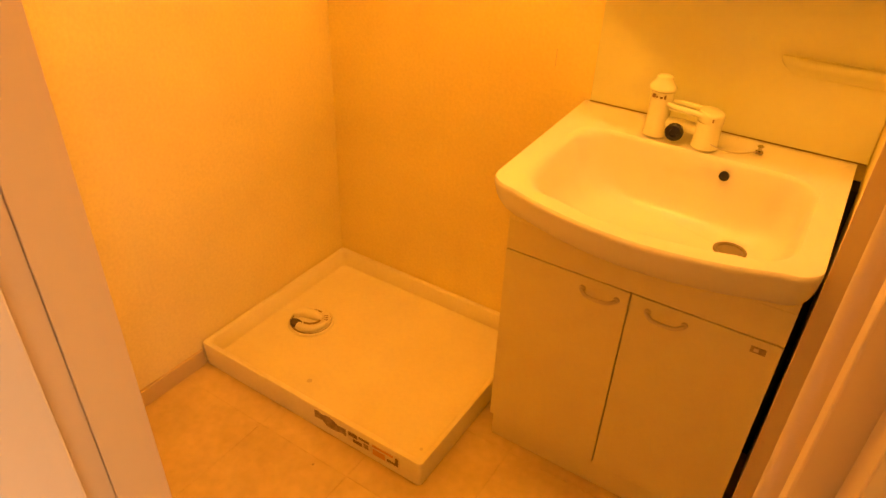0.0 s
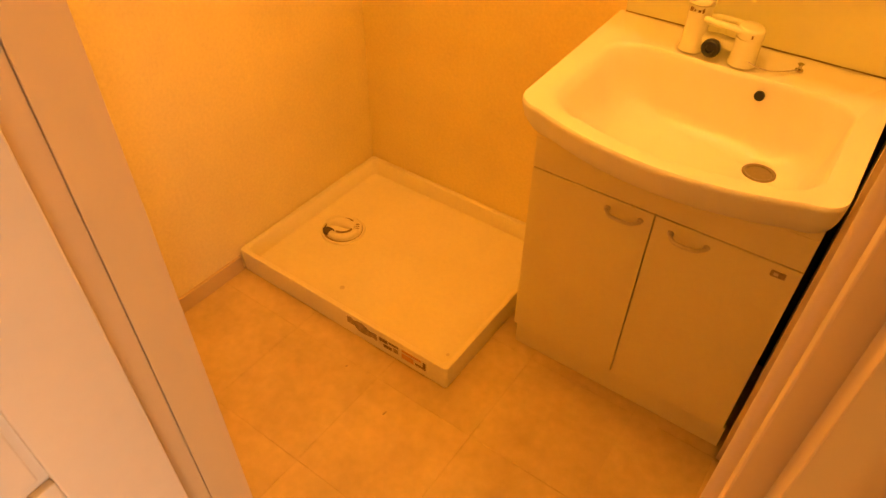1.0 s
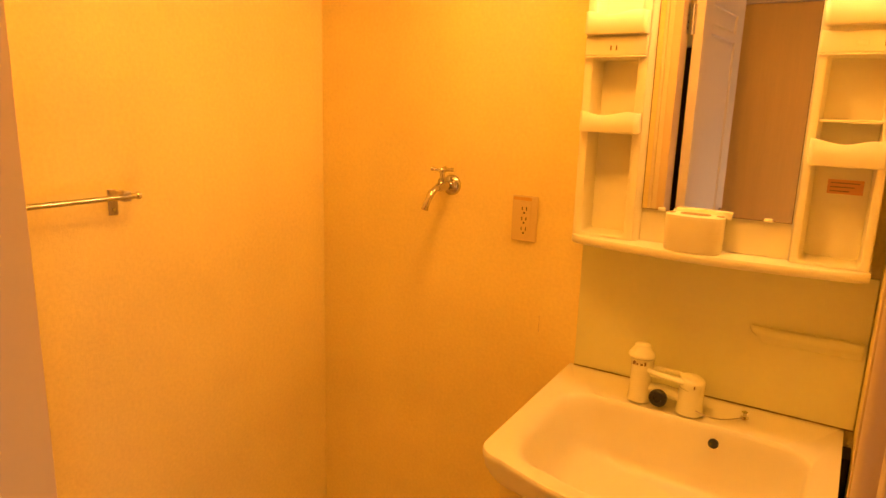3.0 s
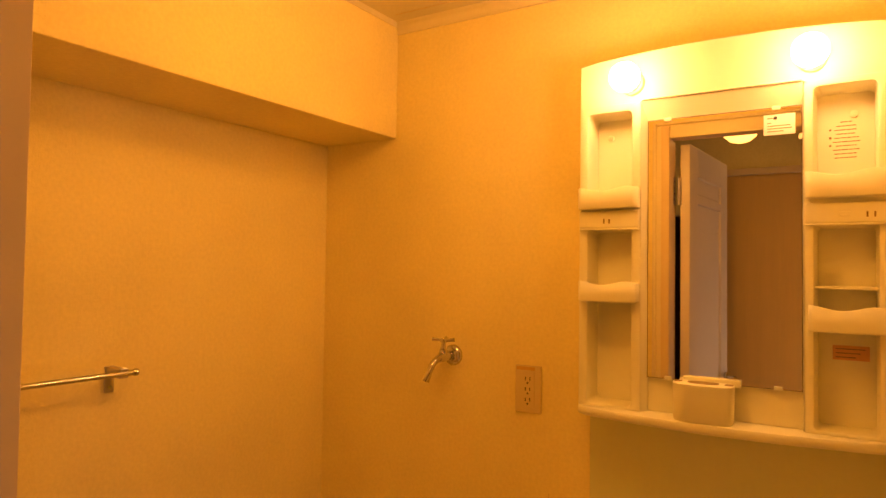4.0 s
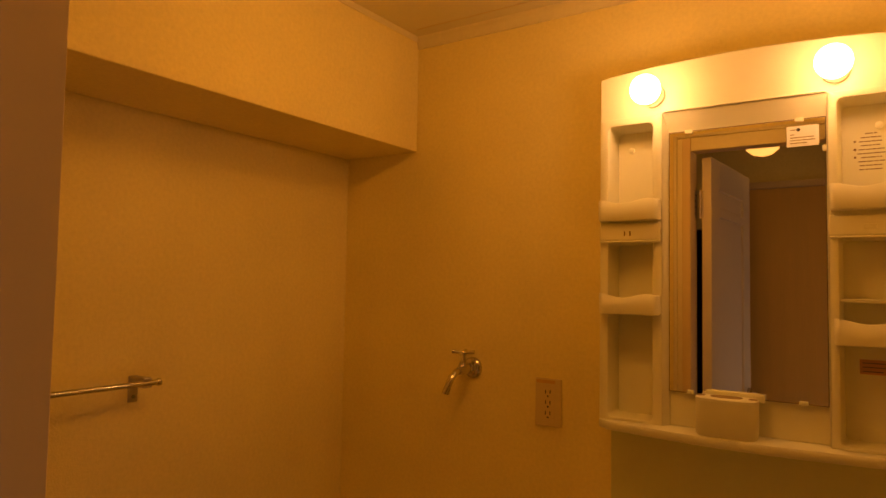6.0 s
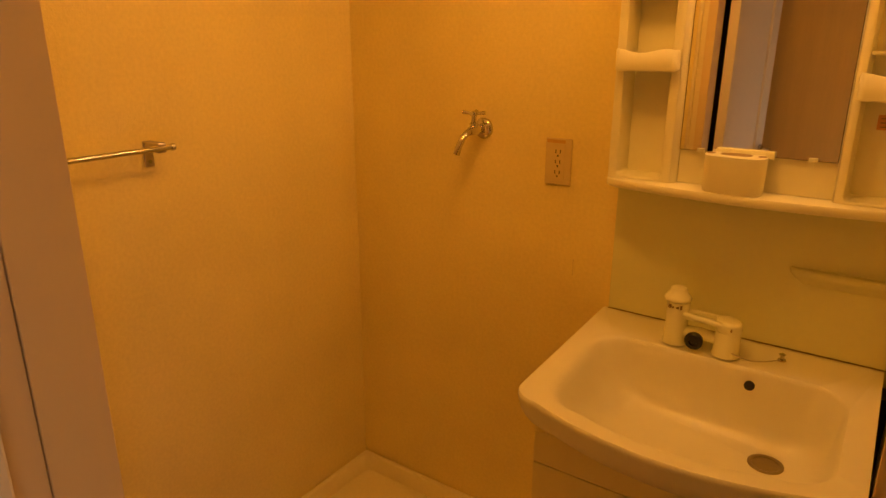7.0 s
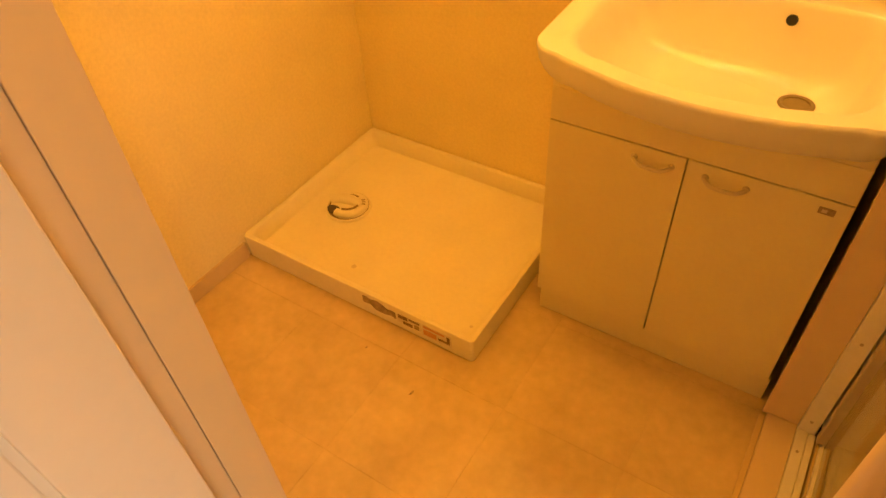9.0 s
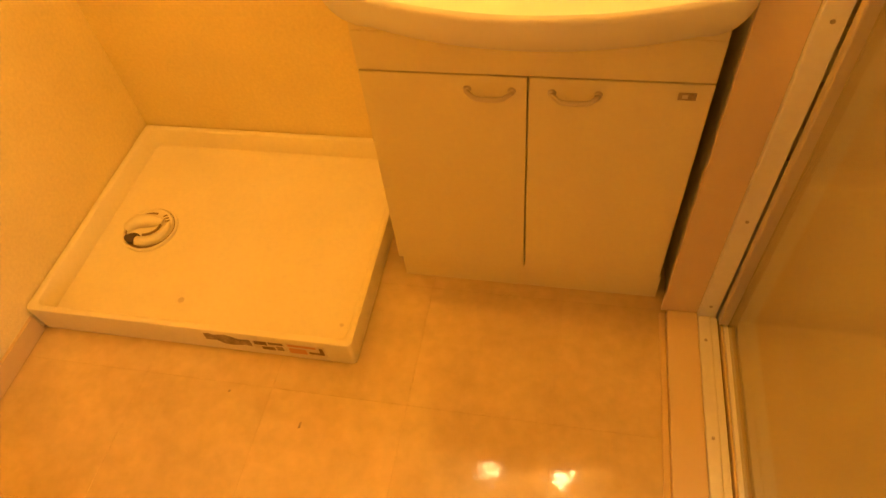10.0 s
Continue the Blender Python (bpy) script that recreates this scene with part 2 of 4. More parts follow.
for x0, y0, x1, y1 in ((1.02, -0.505, 1.20, -0.455), (1.00, -0.60, 1.10, -0.575)):
    mid = Vector(((x0 + x1) / 2, (y0 + y1) / 2, 0))
    along = Vector((x1 - x0, y1 - y0, 0)) / 2
    side = Vector((-along.y, along.x, 0)).normalized() * 0.007
    ridge = [[mid + along * u + side * w + Vector((0, 0, CEIL - 0.0022 * (1 - abs(u)) * (1 - w * w) + 0.0003)) for w in (-1, -0.5, 0, 0.5, 1)] for u in (-1, -0.6, -0.2, 0.2, 0.6, 1)]
    part("ceiling_wrinkle", loft(ridge, False, False), CEILING, kind="structure", label="slight wrinkle in the ceiling paper", category="trim", smooth=True)
part("baseboard_west", box(0, 0.009, YD, -0.649, -0.001, 0.055, 0.0008), SKIRT, kind="structure", label="cream vinyl baseboard", category="baseboard")
part("baseboard_south", box(0, JL - 0.06, YD, YD + 0.008, 0, 0.055, 0.002), SKIRT, kind="structure", label="cream vinyl baseboard", category="baseboard")

# ---- doorway frame ----
fr = thing("door_frame", (JL, -1.3, 0), "beige wood-grained door frame round the open doorway", "door frame", kind="structure")
for xs, face, nose in ((JL, -1, -0.0305), (JR, 1, 0.017)):
    if face > 0:
        part("jamb", box(xs, xs + 0.03, -1.2845, -1.2415, 0, HEAD, 0.0008, 1), JAMB, fr)
        part("stop", box(xs - 0.0125, xs + 0.03, -1.304, -1.285, 0, HEAD, 0.0012, 2), JAMB, fr)
    else:
        part("jamb", box(xs - 0.03, xs, -1.2980, -1.2315, 0, HEAD + 0.05, 0.0008, 1), JAMB, fr)
    part("rebate", box(xs + face * 0.002, xs + face * 0.03, -1.3445 + 0.012 * (face > 0), -1.2989 - 0.0056 * (face > 0), 0, HEAD, 0.001), JAMB, fr)
    c = part("casing", box(xs - face * nose, xs + face * 0.050, -1.241, -1.234 + 0.011 * (face > 0), 0, HEAD + 0.05, 0.002 + 0.0063 * (face > 0), 4), TRIM if face < 0 else JAMB, fr, smooth=True)
    part("bead", box(xs + face * 0.0505, xs + face * 0.064, -1.2495, -1.228, 0, HEAD + 0.064, 0.004, 3), TRIM, c, smooth=True)
    part("casing", box(xs + face * 0.0305, xs + face * 0.062, YH - 0.010, YH, 0, HEAD + 0.06, 0.004), JAMB, fr)
for z in (0.23, 1.818):
    leaf = part("hinge_leaf", box(JL - 0.0016, JL - 0.0002, -1.3345, -1.3065, z - 0.055, z + 0.055, 0.0004, 1), STEEL, fr, "steel hinge leaf")
    for dz, y in ((-0.036, -1.314), (-0.012, -1.322), (0.012, -1.314), (0.036, -1.322)):
        part("screw", cyl((JL - 0.0004, y, z + dz), (JL + 0.0004, y, z + dz), 0.0042, seg=12), INK, leaf)
part("head", box(JL, JR, -1.304, -1.2415, HEAD, HEAD + 0.03, 0.003), JAMB, fr)
part("head", box(JL - 0.002, JR + 0.002, -1.3285, -1.3045, HEAD + 0.004, HEAD + 0.03, 0.002), JAMB, fr)
part("casing", box(JL + 0.0005, JR - 0.0005, -1.241, -1.233, HEAD - 0.001, HEAD + 0.05, 0.003), TRIM, fr)
part("bead", box(JL - 0.049, JR + 0.049, -1.2495, -1.228, HEAD + 0.0505, HEAD + 0.064, 0.004, 3), TRIM, fr, smooth=True)

# ---- the open panel door ----
HX, HY = 0.787, -1.348


def panel_door():
    d = thing("panel_door", (HX, HY, 0.01), "open white panel door with recessed panels", "door")
    w, t, h = 0.632, 0.037, 1.998
    m = Matrix.Translation((HX, HY, 0.01)) @ Matrix.Rotation(radians(-86.5), 4, "Z")

    def put(name, bm, mat, parent, label="", smooth=False):
        bmesh.ops.transform(bm, matrix=m, verts=bm.verts)
        return part(name, bm, mat, parent, label, smooth)
    put("core", box(0.09, w - 0.09, 0.010, t - 0.010, 0.02, h - 0.02), DOOR, d)
    rails = [(0, 0.17), (0.62, 0.76), (1.765, 1.80), (1.875, h)]
    put("stile", box(0, 0.12, 0, t, 0, h, 0.003), DOOR, d)
    put("stile", box(w - 0.12, w, 0, t, 0, h, 0.003), DOOR, d)
    for z0, z1 in rails:
        put("rail", box(0.12, w - 0.12, 0, t, z0, z1, 0.003), DOOR, d)
    for (_, z0), (z1, _) in zip(rails, rails[1:]):
        put("panel", box(0.129, w - 0.129, 0.0085, t - 0.0085, z0 + 0.009, z1 - 0.009, 0.003), DOOR, d)
    for z in (0.22, 1.808):
        hg = put("hinge", box(-0.0015, 0.0, -0.001, 0.007, z - 0.055, z + 0.055, 0.0005), STEEL, d, "steel hinge")
        put("knuckle", cyl((-0.009, -0.004, z - 0.055), (-0.009, -0.004, z + 0.055), 0.0055, seg=14), STEEL, hg, smooth=True)
    for s, y in ((1, t), (-1, 0)):
        rose = put("lever_handle", cyl((w - 0.05, y, 1.0), (w - 0.05, y + s * 0.010, 1.0), 0.025, seg=20), CHROME, d, "chrome lever handle", True)
        put("lever", tube([(w - 0.05, y + s * 0.01, 1.0), (w - 0.05, y + s * 0.045, 1.0), (w - 0.07, y + s * 0.05, 1.0), (w - 0.16, y + s * 0.05, 1.0)], 0.008), CHROME, rose, "", True)
    return d


panel_door()

# ---- hall outside the doorway ----
HW = -2.35
b = box(-0.6, 0.10, HW - 0.1, HW, -0.02, 2.5)
box(0.72, 2.4, HW - 0.1, HW, 2.04, 2.5, bm=b)
box(1.95, 2.4, HW - 0.1, HW, -0.02, 2.04, bm=b)
box(0.10, 0.72, HW - 0.1, HW, 1.81, 2.5, bm=b)
part("wall_hall_south", b, WALLPAPER, label="pale papered hall wall over a closet", kind="structure", category="wall")
part("wall_hall_west", box(-0.7, -0.6, HW, YH, -0.02, 2.5), WALLPAPER, label="pale papered hall end wall", kind="structure", category="wall")
b = box(2.4, 2.5, HW, -2.22, -0.02, 2.5)
box(2.4, 2.5, -1.48, YH, -0.02, 2.5, bm=b)
box(2.4, 2.5, -2.22, -1.48, 1.95, 2.5, bm=b)
part("wall_hall_east", b, WALLPAPER, label="pale papered hall end wall", kind="structure", category="wall")
b = box(-0.6, 0, YH, YH + 0.1, -0.02, 2.5)
box(XR + 0.1, 2.4, YH, YH + 0.1, -0.02, 2.5, bm=b)
part("wall_hall_north", b, WALLPAPER, label="pale papered hall wall beside the doorway", kind="structure", category="wall")
part("hall_ceiling", box(-0.7, 2.5, HW - 0.1, YH, 2.30, 2.35), CEILING, label="cream hall ceiling", kind="structure", category="ceiling")
part("hall_floor", box(-0.7, 2.5, HW - 0.1, YH + 0.03, -0.03, -0.004), BROWN, label="brown wooden hall floor", kind="structure", category="floor")
# recess walls are coloured near black, so its darkness is painted
b = box(0.0, 0.10, HW - 0.7, HW - 0.1, -0.02, 2.0)
box(0.72, 0.80, HW - 0.7, HW - 0.1, -0.02, 2.0, bm=b)
box(0.0, 0.8, HW - 0.8, HW - 0.7, -0.02, 2.0, bm=b)
box(0.0, 0.8, HW - 0.7, HW - 0.1, 1.86, 1.95, bm=b)
box(0.0, 0.8, HW - 0.7, HW - 0.1, -0.02, -0.005, bm=b)
part("wall_dark_closet", b, DARK, label="recess off the hall, walls coloured black for shade", kind="structure", category="wall")

cl = thing("closet", (1.3, HW - 0.02, 0), "brown wood-veneer closet with sliding doors in the hall", "closet")
part("door", box(0.745, 1.36, HW - 0.035, HW - 0.008, 0.01, 2.005, 0.002), BROWN, cl)
part("door", box(1.34, 1.945, HW - 0.065, HW - 0.038, 0.01, 2.005, 0.002), BROWN, cl)
part("head_rail", box(0.72, 1.95, HW - 0.08, HW + 0.012, 2.006, 2.04, 0.003), JAMB, cl)
part("side_post", box(0.72, 0.744, HW - 0.08, HW + 0.012, 0, 2.005, 0.003), JAMB, cl)

hl = thing("hall_ceiling_lamp", (0.93, -1.9, 2.30), "round white lit ceiling lamp in the hall", "lamp")
part("base", lathe([(0.055, 0), (0.055, -0.075), (0.05, -0.095)], (0.93, -1.9, 2.30)), BRONZE, hl, smooth=True)
part("shade", lathe([(0.05, -0.0955), (0.072, -0.115), (0.080, -0.14), (0.069, -0.175), (0.042, -0.198), (0.008, -0.207)], (0.93, -1.9, 2.30)), HALLGLOW, hl, smooth=True)

# ---- bathroom door and what lies behind it ----
bf = thing("bath_door_frame", (1.5, -0.8, 0), "beige wooden bathroom door lining with a low sill", "door frame", kind="structure")
part("lining", box(XR - 0.013, 1.528, BY0, BY0 + 0.0115, 0.012, 1.95, 0.001), JAMB, bf)
part("lining", box(XR - 0.006, 1.528, BY1 - 0.0115, BY1, 0.012, 1.95, 0.001), JAMB, bf)
part("lining", box(XR - 0.006, 1.528, BY1, BY0, 1.9385, 1.9495, 0.001), JAMB, bf)
part("sill", box(XR - 0.002, 1.528, BY1, BY0 - 0.0005, -0.01, 0.018, 0.002), JAMB, bf)
part("floor_trim", box(XR - 0.016, XR - 0.0025, BY1, BY0 - 0.001, -0.003, 0.005, 0.002), SKIRT, bf)

bd = thing("bath_door", (1.58, -0.8, 0.02), "closed bathroom door with frosted panel in ivory aluminium frame", "door")
for y0, y1 in ((BY0 - 0.010, BY0 + 0.0115), (BY1 - 0.0115, BY1 + 0.010)):
    part("outer_frame", box(1.5285, 1.566, y0, y1, 0.012, 1.95, 0.002), ALUMINIUM, bd)
part("outer_frame", box(1.5285, 1.566, BY1 + 0.0105, BY0 - 0.0105, 1.915, 1.95, 0.002), ALUMINIUM, bd)
rail = part("sill_rail", box(1.5285, 1.553, BY1 + 0.0105, BY0 - 0.0105, 0.0, 0.0225, 0.002), ALUMINIUM, bd)
part("sill_step", box(1.5535, 1.5685, BY1 + 0.0105, BY0 - 0.0105, 0.0, 0.0205, 0.0015), ALUMINIUM, rail)
# brown colour here stands for shade in the thin track gap
part("track", box(1.569, 1.5735, BY1 + 0.0105, BY0 - 0.0105, 0.0, 0.011, 0.0008), SEAL_SHADE, rail)
part("track_lip", box(1.574, 1.5795, BY1 + 0.0105, BY0 - 0.0105, 0.0, 0.018, 0.001), SKIRT, rail)
for y in (-0.50, -0.72, -0.95, -1.10):
    part("screw", lathe([(0.0035, 0.0), (0.0035, 0.0012), (0.001, 0.0016)], (1.541, y, 0.022), 10), STEEL, rail)
for z in (0.06, 0.34, 0.75, 1.2):
    part("screw", cyl((1.547, BY0 - 0.0095, z), (1.547, BY0 - 0.0115, z), 0.0035, seg=10), STEEL, bd)
for y0, y1 in ((BY0 - 0.032, BY0 - 0.011), (BY1 + 0.011, BY1 + 0.032)):
    part("stile", box(1.569, 1.5965, y0, y1, 0.024, 1.91, 0.003), SHADEALU, bd)
for z0, z1 in ((0.002, 0.023), (1.88, 1.91)):
    part("rail", box(1.580, 1.600, BY1 + 0.0325, BY0 - 0.0325, z0, z1, 0.003), ALUMINIUM, bd)
pane = part("pane", box(1.588, 1.592, BY1 + 0.031, BY0 - 0.031, 0.0215, 1.885), FROST, bd, "frosted resin panel")

pane.visible_shadow = False

b = box(2.6, 2.65, -1.5, 0.1, -0.1, 2.3)
box(1.66, 2.6, 0.1, 0.15, -0.1, 2.3, bm=b)
box(1.66, 2.6, -1.55, -1.5, -0.1, 2.3, bm=b)
part("wall_bathroom", b, TILEWALL, label="pale bathroom wall behind the frosted door", kind="structure", category="wall")
part("bathroom_floor", box(1.6, 2.65, -1.55, 0.15, -0.12, -0.06), PAN, label="pale bathroom floor", kind="structure", category="floor")
part("bathroom_ceiling", box(1.566, 2.65, -1.55, 0.15, 2.25, 2.3), PLASTIC, label="pale bathroom ceiling", kind="structure", category="ceiling")

# ---- washing machine pan ----
def rounded(x0, x1, y0, y1, r, z, n=6):
    """A rounded rectangle as a ring of points at one height."""
    pts = []
    for cx, cy, a0 in ((x1 - r, y1 - r, 0), (x0 + r, y1 - r, 90), (x0 + r, y0 + r, 180), (x1 - r, y0 + r, 270)):
        for k in range(n + 1):
            a = radians(a0 + 90 * k / n)
            pts.append((cx + r * math.cos(a), cy + r * math.sin(a), z))
    return pts


pan = thing("washing_machine_pan", (0.4, -0.32, 0), "ivory plastic washing machine pan with raised rim", "drain pan")
X0, X1, Y0, Y1, H = 0.002, 0.800, -0.648, -0.002, 0.083
b = loft([
    rounded(X0 + 0.004, X1 - 0.004, Y0 + 0.004, Y1 - 0.004, 0.010, 0.0),
    rounded(X0, X1, Y0, Y1, 0.012, H - 0.006),
    rounded(X0 + 0.002, X1 - 0.002, Y0 + 0.002, Y1 - 0.002, 0.012, H - 0.001),
    rounded(X0 + 0.006, X1 - 0.006, Y0 + 0.006, Y1 - 0.006, 0.012, H),
    rounded(X0 + 0.017, X1 - 0.014, Y0 + 0.014, Y1 - 0.017, 0.016, H),
    rounded(X0 + 0.0205, X1 - 0.017, Y0 + 0.017, Y1 - 0.0205, 0.018, H - 0.003),
    rounded(X0 + 0.029, X1 - 0.022, Y0 + 0.022, Y1 - 0.029, 0.022, 0.030),
    rounded(X0 + 0.033, X1 - 0.026, Y0 + 0.026, Y1 - 0.033, 0.025, 0.0288),
    rounded(X0 + 0.045, X1 - 0.034, Y0 + 0.034, Y1 - 0.045, 0.028, 0.028),
    rounded(X0 + 0.052, X1 - 0.042, Y0 + 0.042, Y1 - 0.052, 0.030, 0.028),
])
part("tray", b, PAN, pan, smooth=True)
for cx, cy, r in ((0.335, -0.545, 0.008), (0.745, -0.565, 0.005)):
    part("scuff", lathe([(r, 0), (r * 0.8, 0.0004)], (cx, cy, 0.0281), 12), SCUFF, pan, "small grey scuff on the pan")
TX, TY, TZ0 = 0.157, -0.344, 0.0283
trap = part("trap_ring", lathe([(0.074, 0), (0.074, 0.003), (0.072, 0.007), (0.069, 0.008), (0.0665, 0.006), (0.066, 0.0005)], (TX, TY, TZ0), 40), PAN, pan, "round drain trap with elbow", True)
# well, slots and notches carry the crevice shade as brown colour
part("well", lathe([(0.0655, 0.0), (0.0655, 0.0015)], (TX, TY, TZ0 + 0.0035), 32), SEAL_SHADE, trap)
cap = [(TX + 0.051 * math.cos(radians(a)), TY + 0.051 * math.sin(radians(a))) for a in range(-35, 186, 10)]
part("lid", lathe([(0.0615, 0.001), (0.0615, 0.008), (0.058, 0.0125), (0.045, 0.0150), (0.003, 0.0160)], (TX + 0.002, TY + 0.002, TZ0), 36), PAN, trap, smooth=True)
arc = [(TX + 0.052 * math.cos(radians(a)), TY + 0.050 * math.sin(radians(a)), TZ0 + 0.015) for a in range(-100, 26, 9)]
part("spout", tube(arc, [0.0125] * 8 + [0.012, 0.0115, 0.011, 0.010, 0.009, 0.007], 14), PAN, trap, smooth=True)
part("elbow", tube([(TX - 0.056, TY - 0.010, TZ0 + 0.010), (TX - 0.030, TY + 0.008, TZ0 + 0.021), (TX + 0.006, TY + 0.014, TZ0 + 0.021), (TX + 0.034, TY + 0.016, TZ0 + 0.014)], [0.016, 0.0195, 0.018, 0.011], 16), PAN, trap, smooth=True)
# solid dark oval whose colour stands for the shade inside the hole
hole = [(TX - 0.026 + 0.023 * math.cos(a), TY - 0.041 + 0.015 * math.sin(a)) for a in [2 * math.pi * k / 24 for k in range(24)]]
part("hole", loft([[(x, y, TZ0 + z) for x, y in hole] for z in (0.004, 0.0160)]), TRAPIN, trap)
groove = [(TX + 0.044 * math.cos(radians(a)), TY + 0.044 * math.sin(radians(a)), TZ0 + 0.0150) for a in range(80, 136, 8)]
part("slot", tube(groove, 0.0030, 8), SEAL_SHADE, trap)
groove = [(TX + 0.037 * math.cos(radians(a)), TY + 0.035 * math.sin(radians(a)), TZ0 + 0.0225) for a in range(-85, 6, 10)]
part("slot", tube(groove, 0.0034, 8), SEAL_SHADE, trap)
for a in (28, 40, 52):
    c, q = math.cos(radians(a)), math.sin(radians(a))
    part("notch", tube([(TX + 0.044 * c, TY + 0.044 * q, TZ0 + 0.0148), (TX + 0.055 * c, TY + 0.055 * q, TZ0 + 0.0135)], 0.0026, 8), SEAL_SHADE, trap)

# worn paper label on the pan's front
lab = thing("pan_label", (0.59, -0.652, 0.03), "torn printed paper label stuck on the pan's front", "label")
rng = random.Random(4)


def ragged(x0, x1, z0, z1, n, amp):
    top = [(x0 + (x1 - x0) * k / n, z1 - amp * rng.random()) for k in range(n + 1)]
    low = [(x1 - (x1 - x0) * k / n, z0 + amp * rng.random()) for k in range(n + 1)]
    return top + low


YF = -0.6478
for x0, x1, z0, z1, mat, amp in ((0.452, 0.560, 0.030, 0.074, GREYINK, 0.018), (0.566, 0.642, 0.026, 0.066, OLDPAPER, 0.006), (0.646, 0.735, 0.022, 0.068, OLDPAPER, 0.003)):
    part("paper", prism_xz(ragged(x0, x1, z0, z1, 8, amp), YF - 0.0006, YF + 0.002), mat, lab)
for x0, x1, z0, z1, mat in ((0.570, 0.600, 0.040, 0.054, OLDINK), (0.604, 0.638, 0.046, 0.054, GREYINK), (0.585, 0.615, 0.022, 0.034, OLDINK), (0.620, 0.636, 0.024, 0.040, GREYINK),
                            (0.650, 0.715, 0.047, 0.055, ORANGE), (0.650, 0.690, 0.020, 0.040, ORANGE), (0.696, 0.730, 0.024, 0.032, OLDINK), (0.722, 0.731, 0.024, 0.052, OLDINK)):
    part("print", box(x0, x1, YF - 0.0012, YF - 0.0003, z0 + 0.008, z1 + 0.008), mat, lab)

# ---- vanity cabinet ----
VX0, VX1, VY = 0.850, 1.436, -0.396
van = thing("vanity_cabinet", (1.145, -0.2, 0), "ivory two-door vanity cabinet under the washbasin", "cabinet")
part("carcass", box(VX0, VX1, VY + 0.022, -0.002, 0.080, 0.62, 0.001), CABINET, van)
part("plinth", box(VX0 + 0.006, VX1 - 0.001, VY + 0.0225, -0.002, 0.001, 0.0795), CABINET, van)
for x0, x1 in ((VX0, VX0 + 0.016), (VX1 - 0.016, VX1)):
    part("side_panel", box(x0, x1, VY + 0.022, -0.002, 0.6205, 0.705, 0.001), CABINET, van)
part("kickboard", box(VX0 + 0.006, VX1 + 0.006, VY + 0.010, VY + 0.0215, 0.001, 0.0795, 0.001), CABINET, van)
for xa, xb, xc in ((1.004, VX0 + 0.0003, 0.930), (1.282, VX1 - 0.0003, 1.356)):
    part("corner_wedge", prism_xz([(xa, 0.6867), (xb, 0.6867), (xb, 0.7125), (xc, 0.7000)], VY + 0.0005, VY + 0.0212), CABINET, van)
part("front_rail", box(VX0, VX1, VY, VY + 0.0215, 0.609, 0.6865, 0.0015), CABINET, van)
GX = 1.142
for x0, x1, hx in ((VX0, GX - 0.0014, 1.077), (GX + 0.0014, VX1, 1.220)):
    d = part("door", box(x0, x1, VY, VY + 0.019, 0.0825, 0.606, 0.0015), CABINET, van)
    pts = []
    for k in range(13):
        u = k / 12
        arch = math.sin(math.pi * u)
        pts.append((hx - 0.038 + 0.076 * u, VY - 0.006 - 0.014 * min(1, arch * 1.8), 0.577 - 0.004 * arch))
    h = part("handle", tube([(pts[0][0], VY + 0.002, 0.578)] + pts + [(pts[-1][0], VY + 0.002, 0.578)]   , 0.0045, 10), HANDLE, d, "curved grey pull handle", True)
    for s in (-0.038, 0.038):
        part("foot", cyl((hx + s, VY + 0.001, 0.578), (hx + s, VY - 0.005, 0.578), 0.0075, 0.006, 14), HANDLE, h, smooth=True)
part("badge", box(1.383, 1.411, VY - 0.0012, VY, 0.575, 0.590, 0.0004, 1), GREYINK, van, "small dark maker's badge")
part("badge_mark", box(1.389, 1.398, VY - 0.0018, VY - 0.0011, 0.579, 0.586), SCUFF, van)
# added block; its black colour gives the shade of the gap
part("side_filler", box(VX1 + 0.0005, XR - 0.0005, -0.06, -0.002, 0, 0.80), DARK, label="black filler for the shade in the gap beside the cabinet", kind="structure", category="trim")

# ---- washbasin ----
bas = thing("washbasin", (1.148, -0.25, 0.70), "white porcelain washbasin with bowed front on the cabinet", "sink")
BX0, BX1, BYB, BYF, BZ = 0.839, 1.447, -0.003, -0.545, 0.838
NB = 112


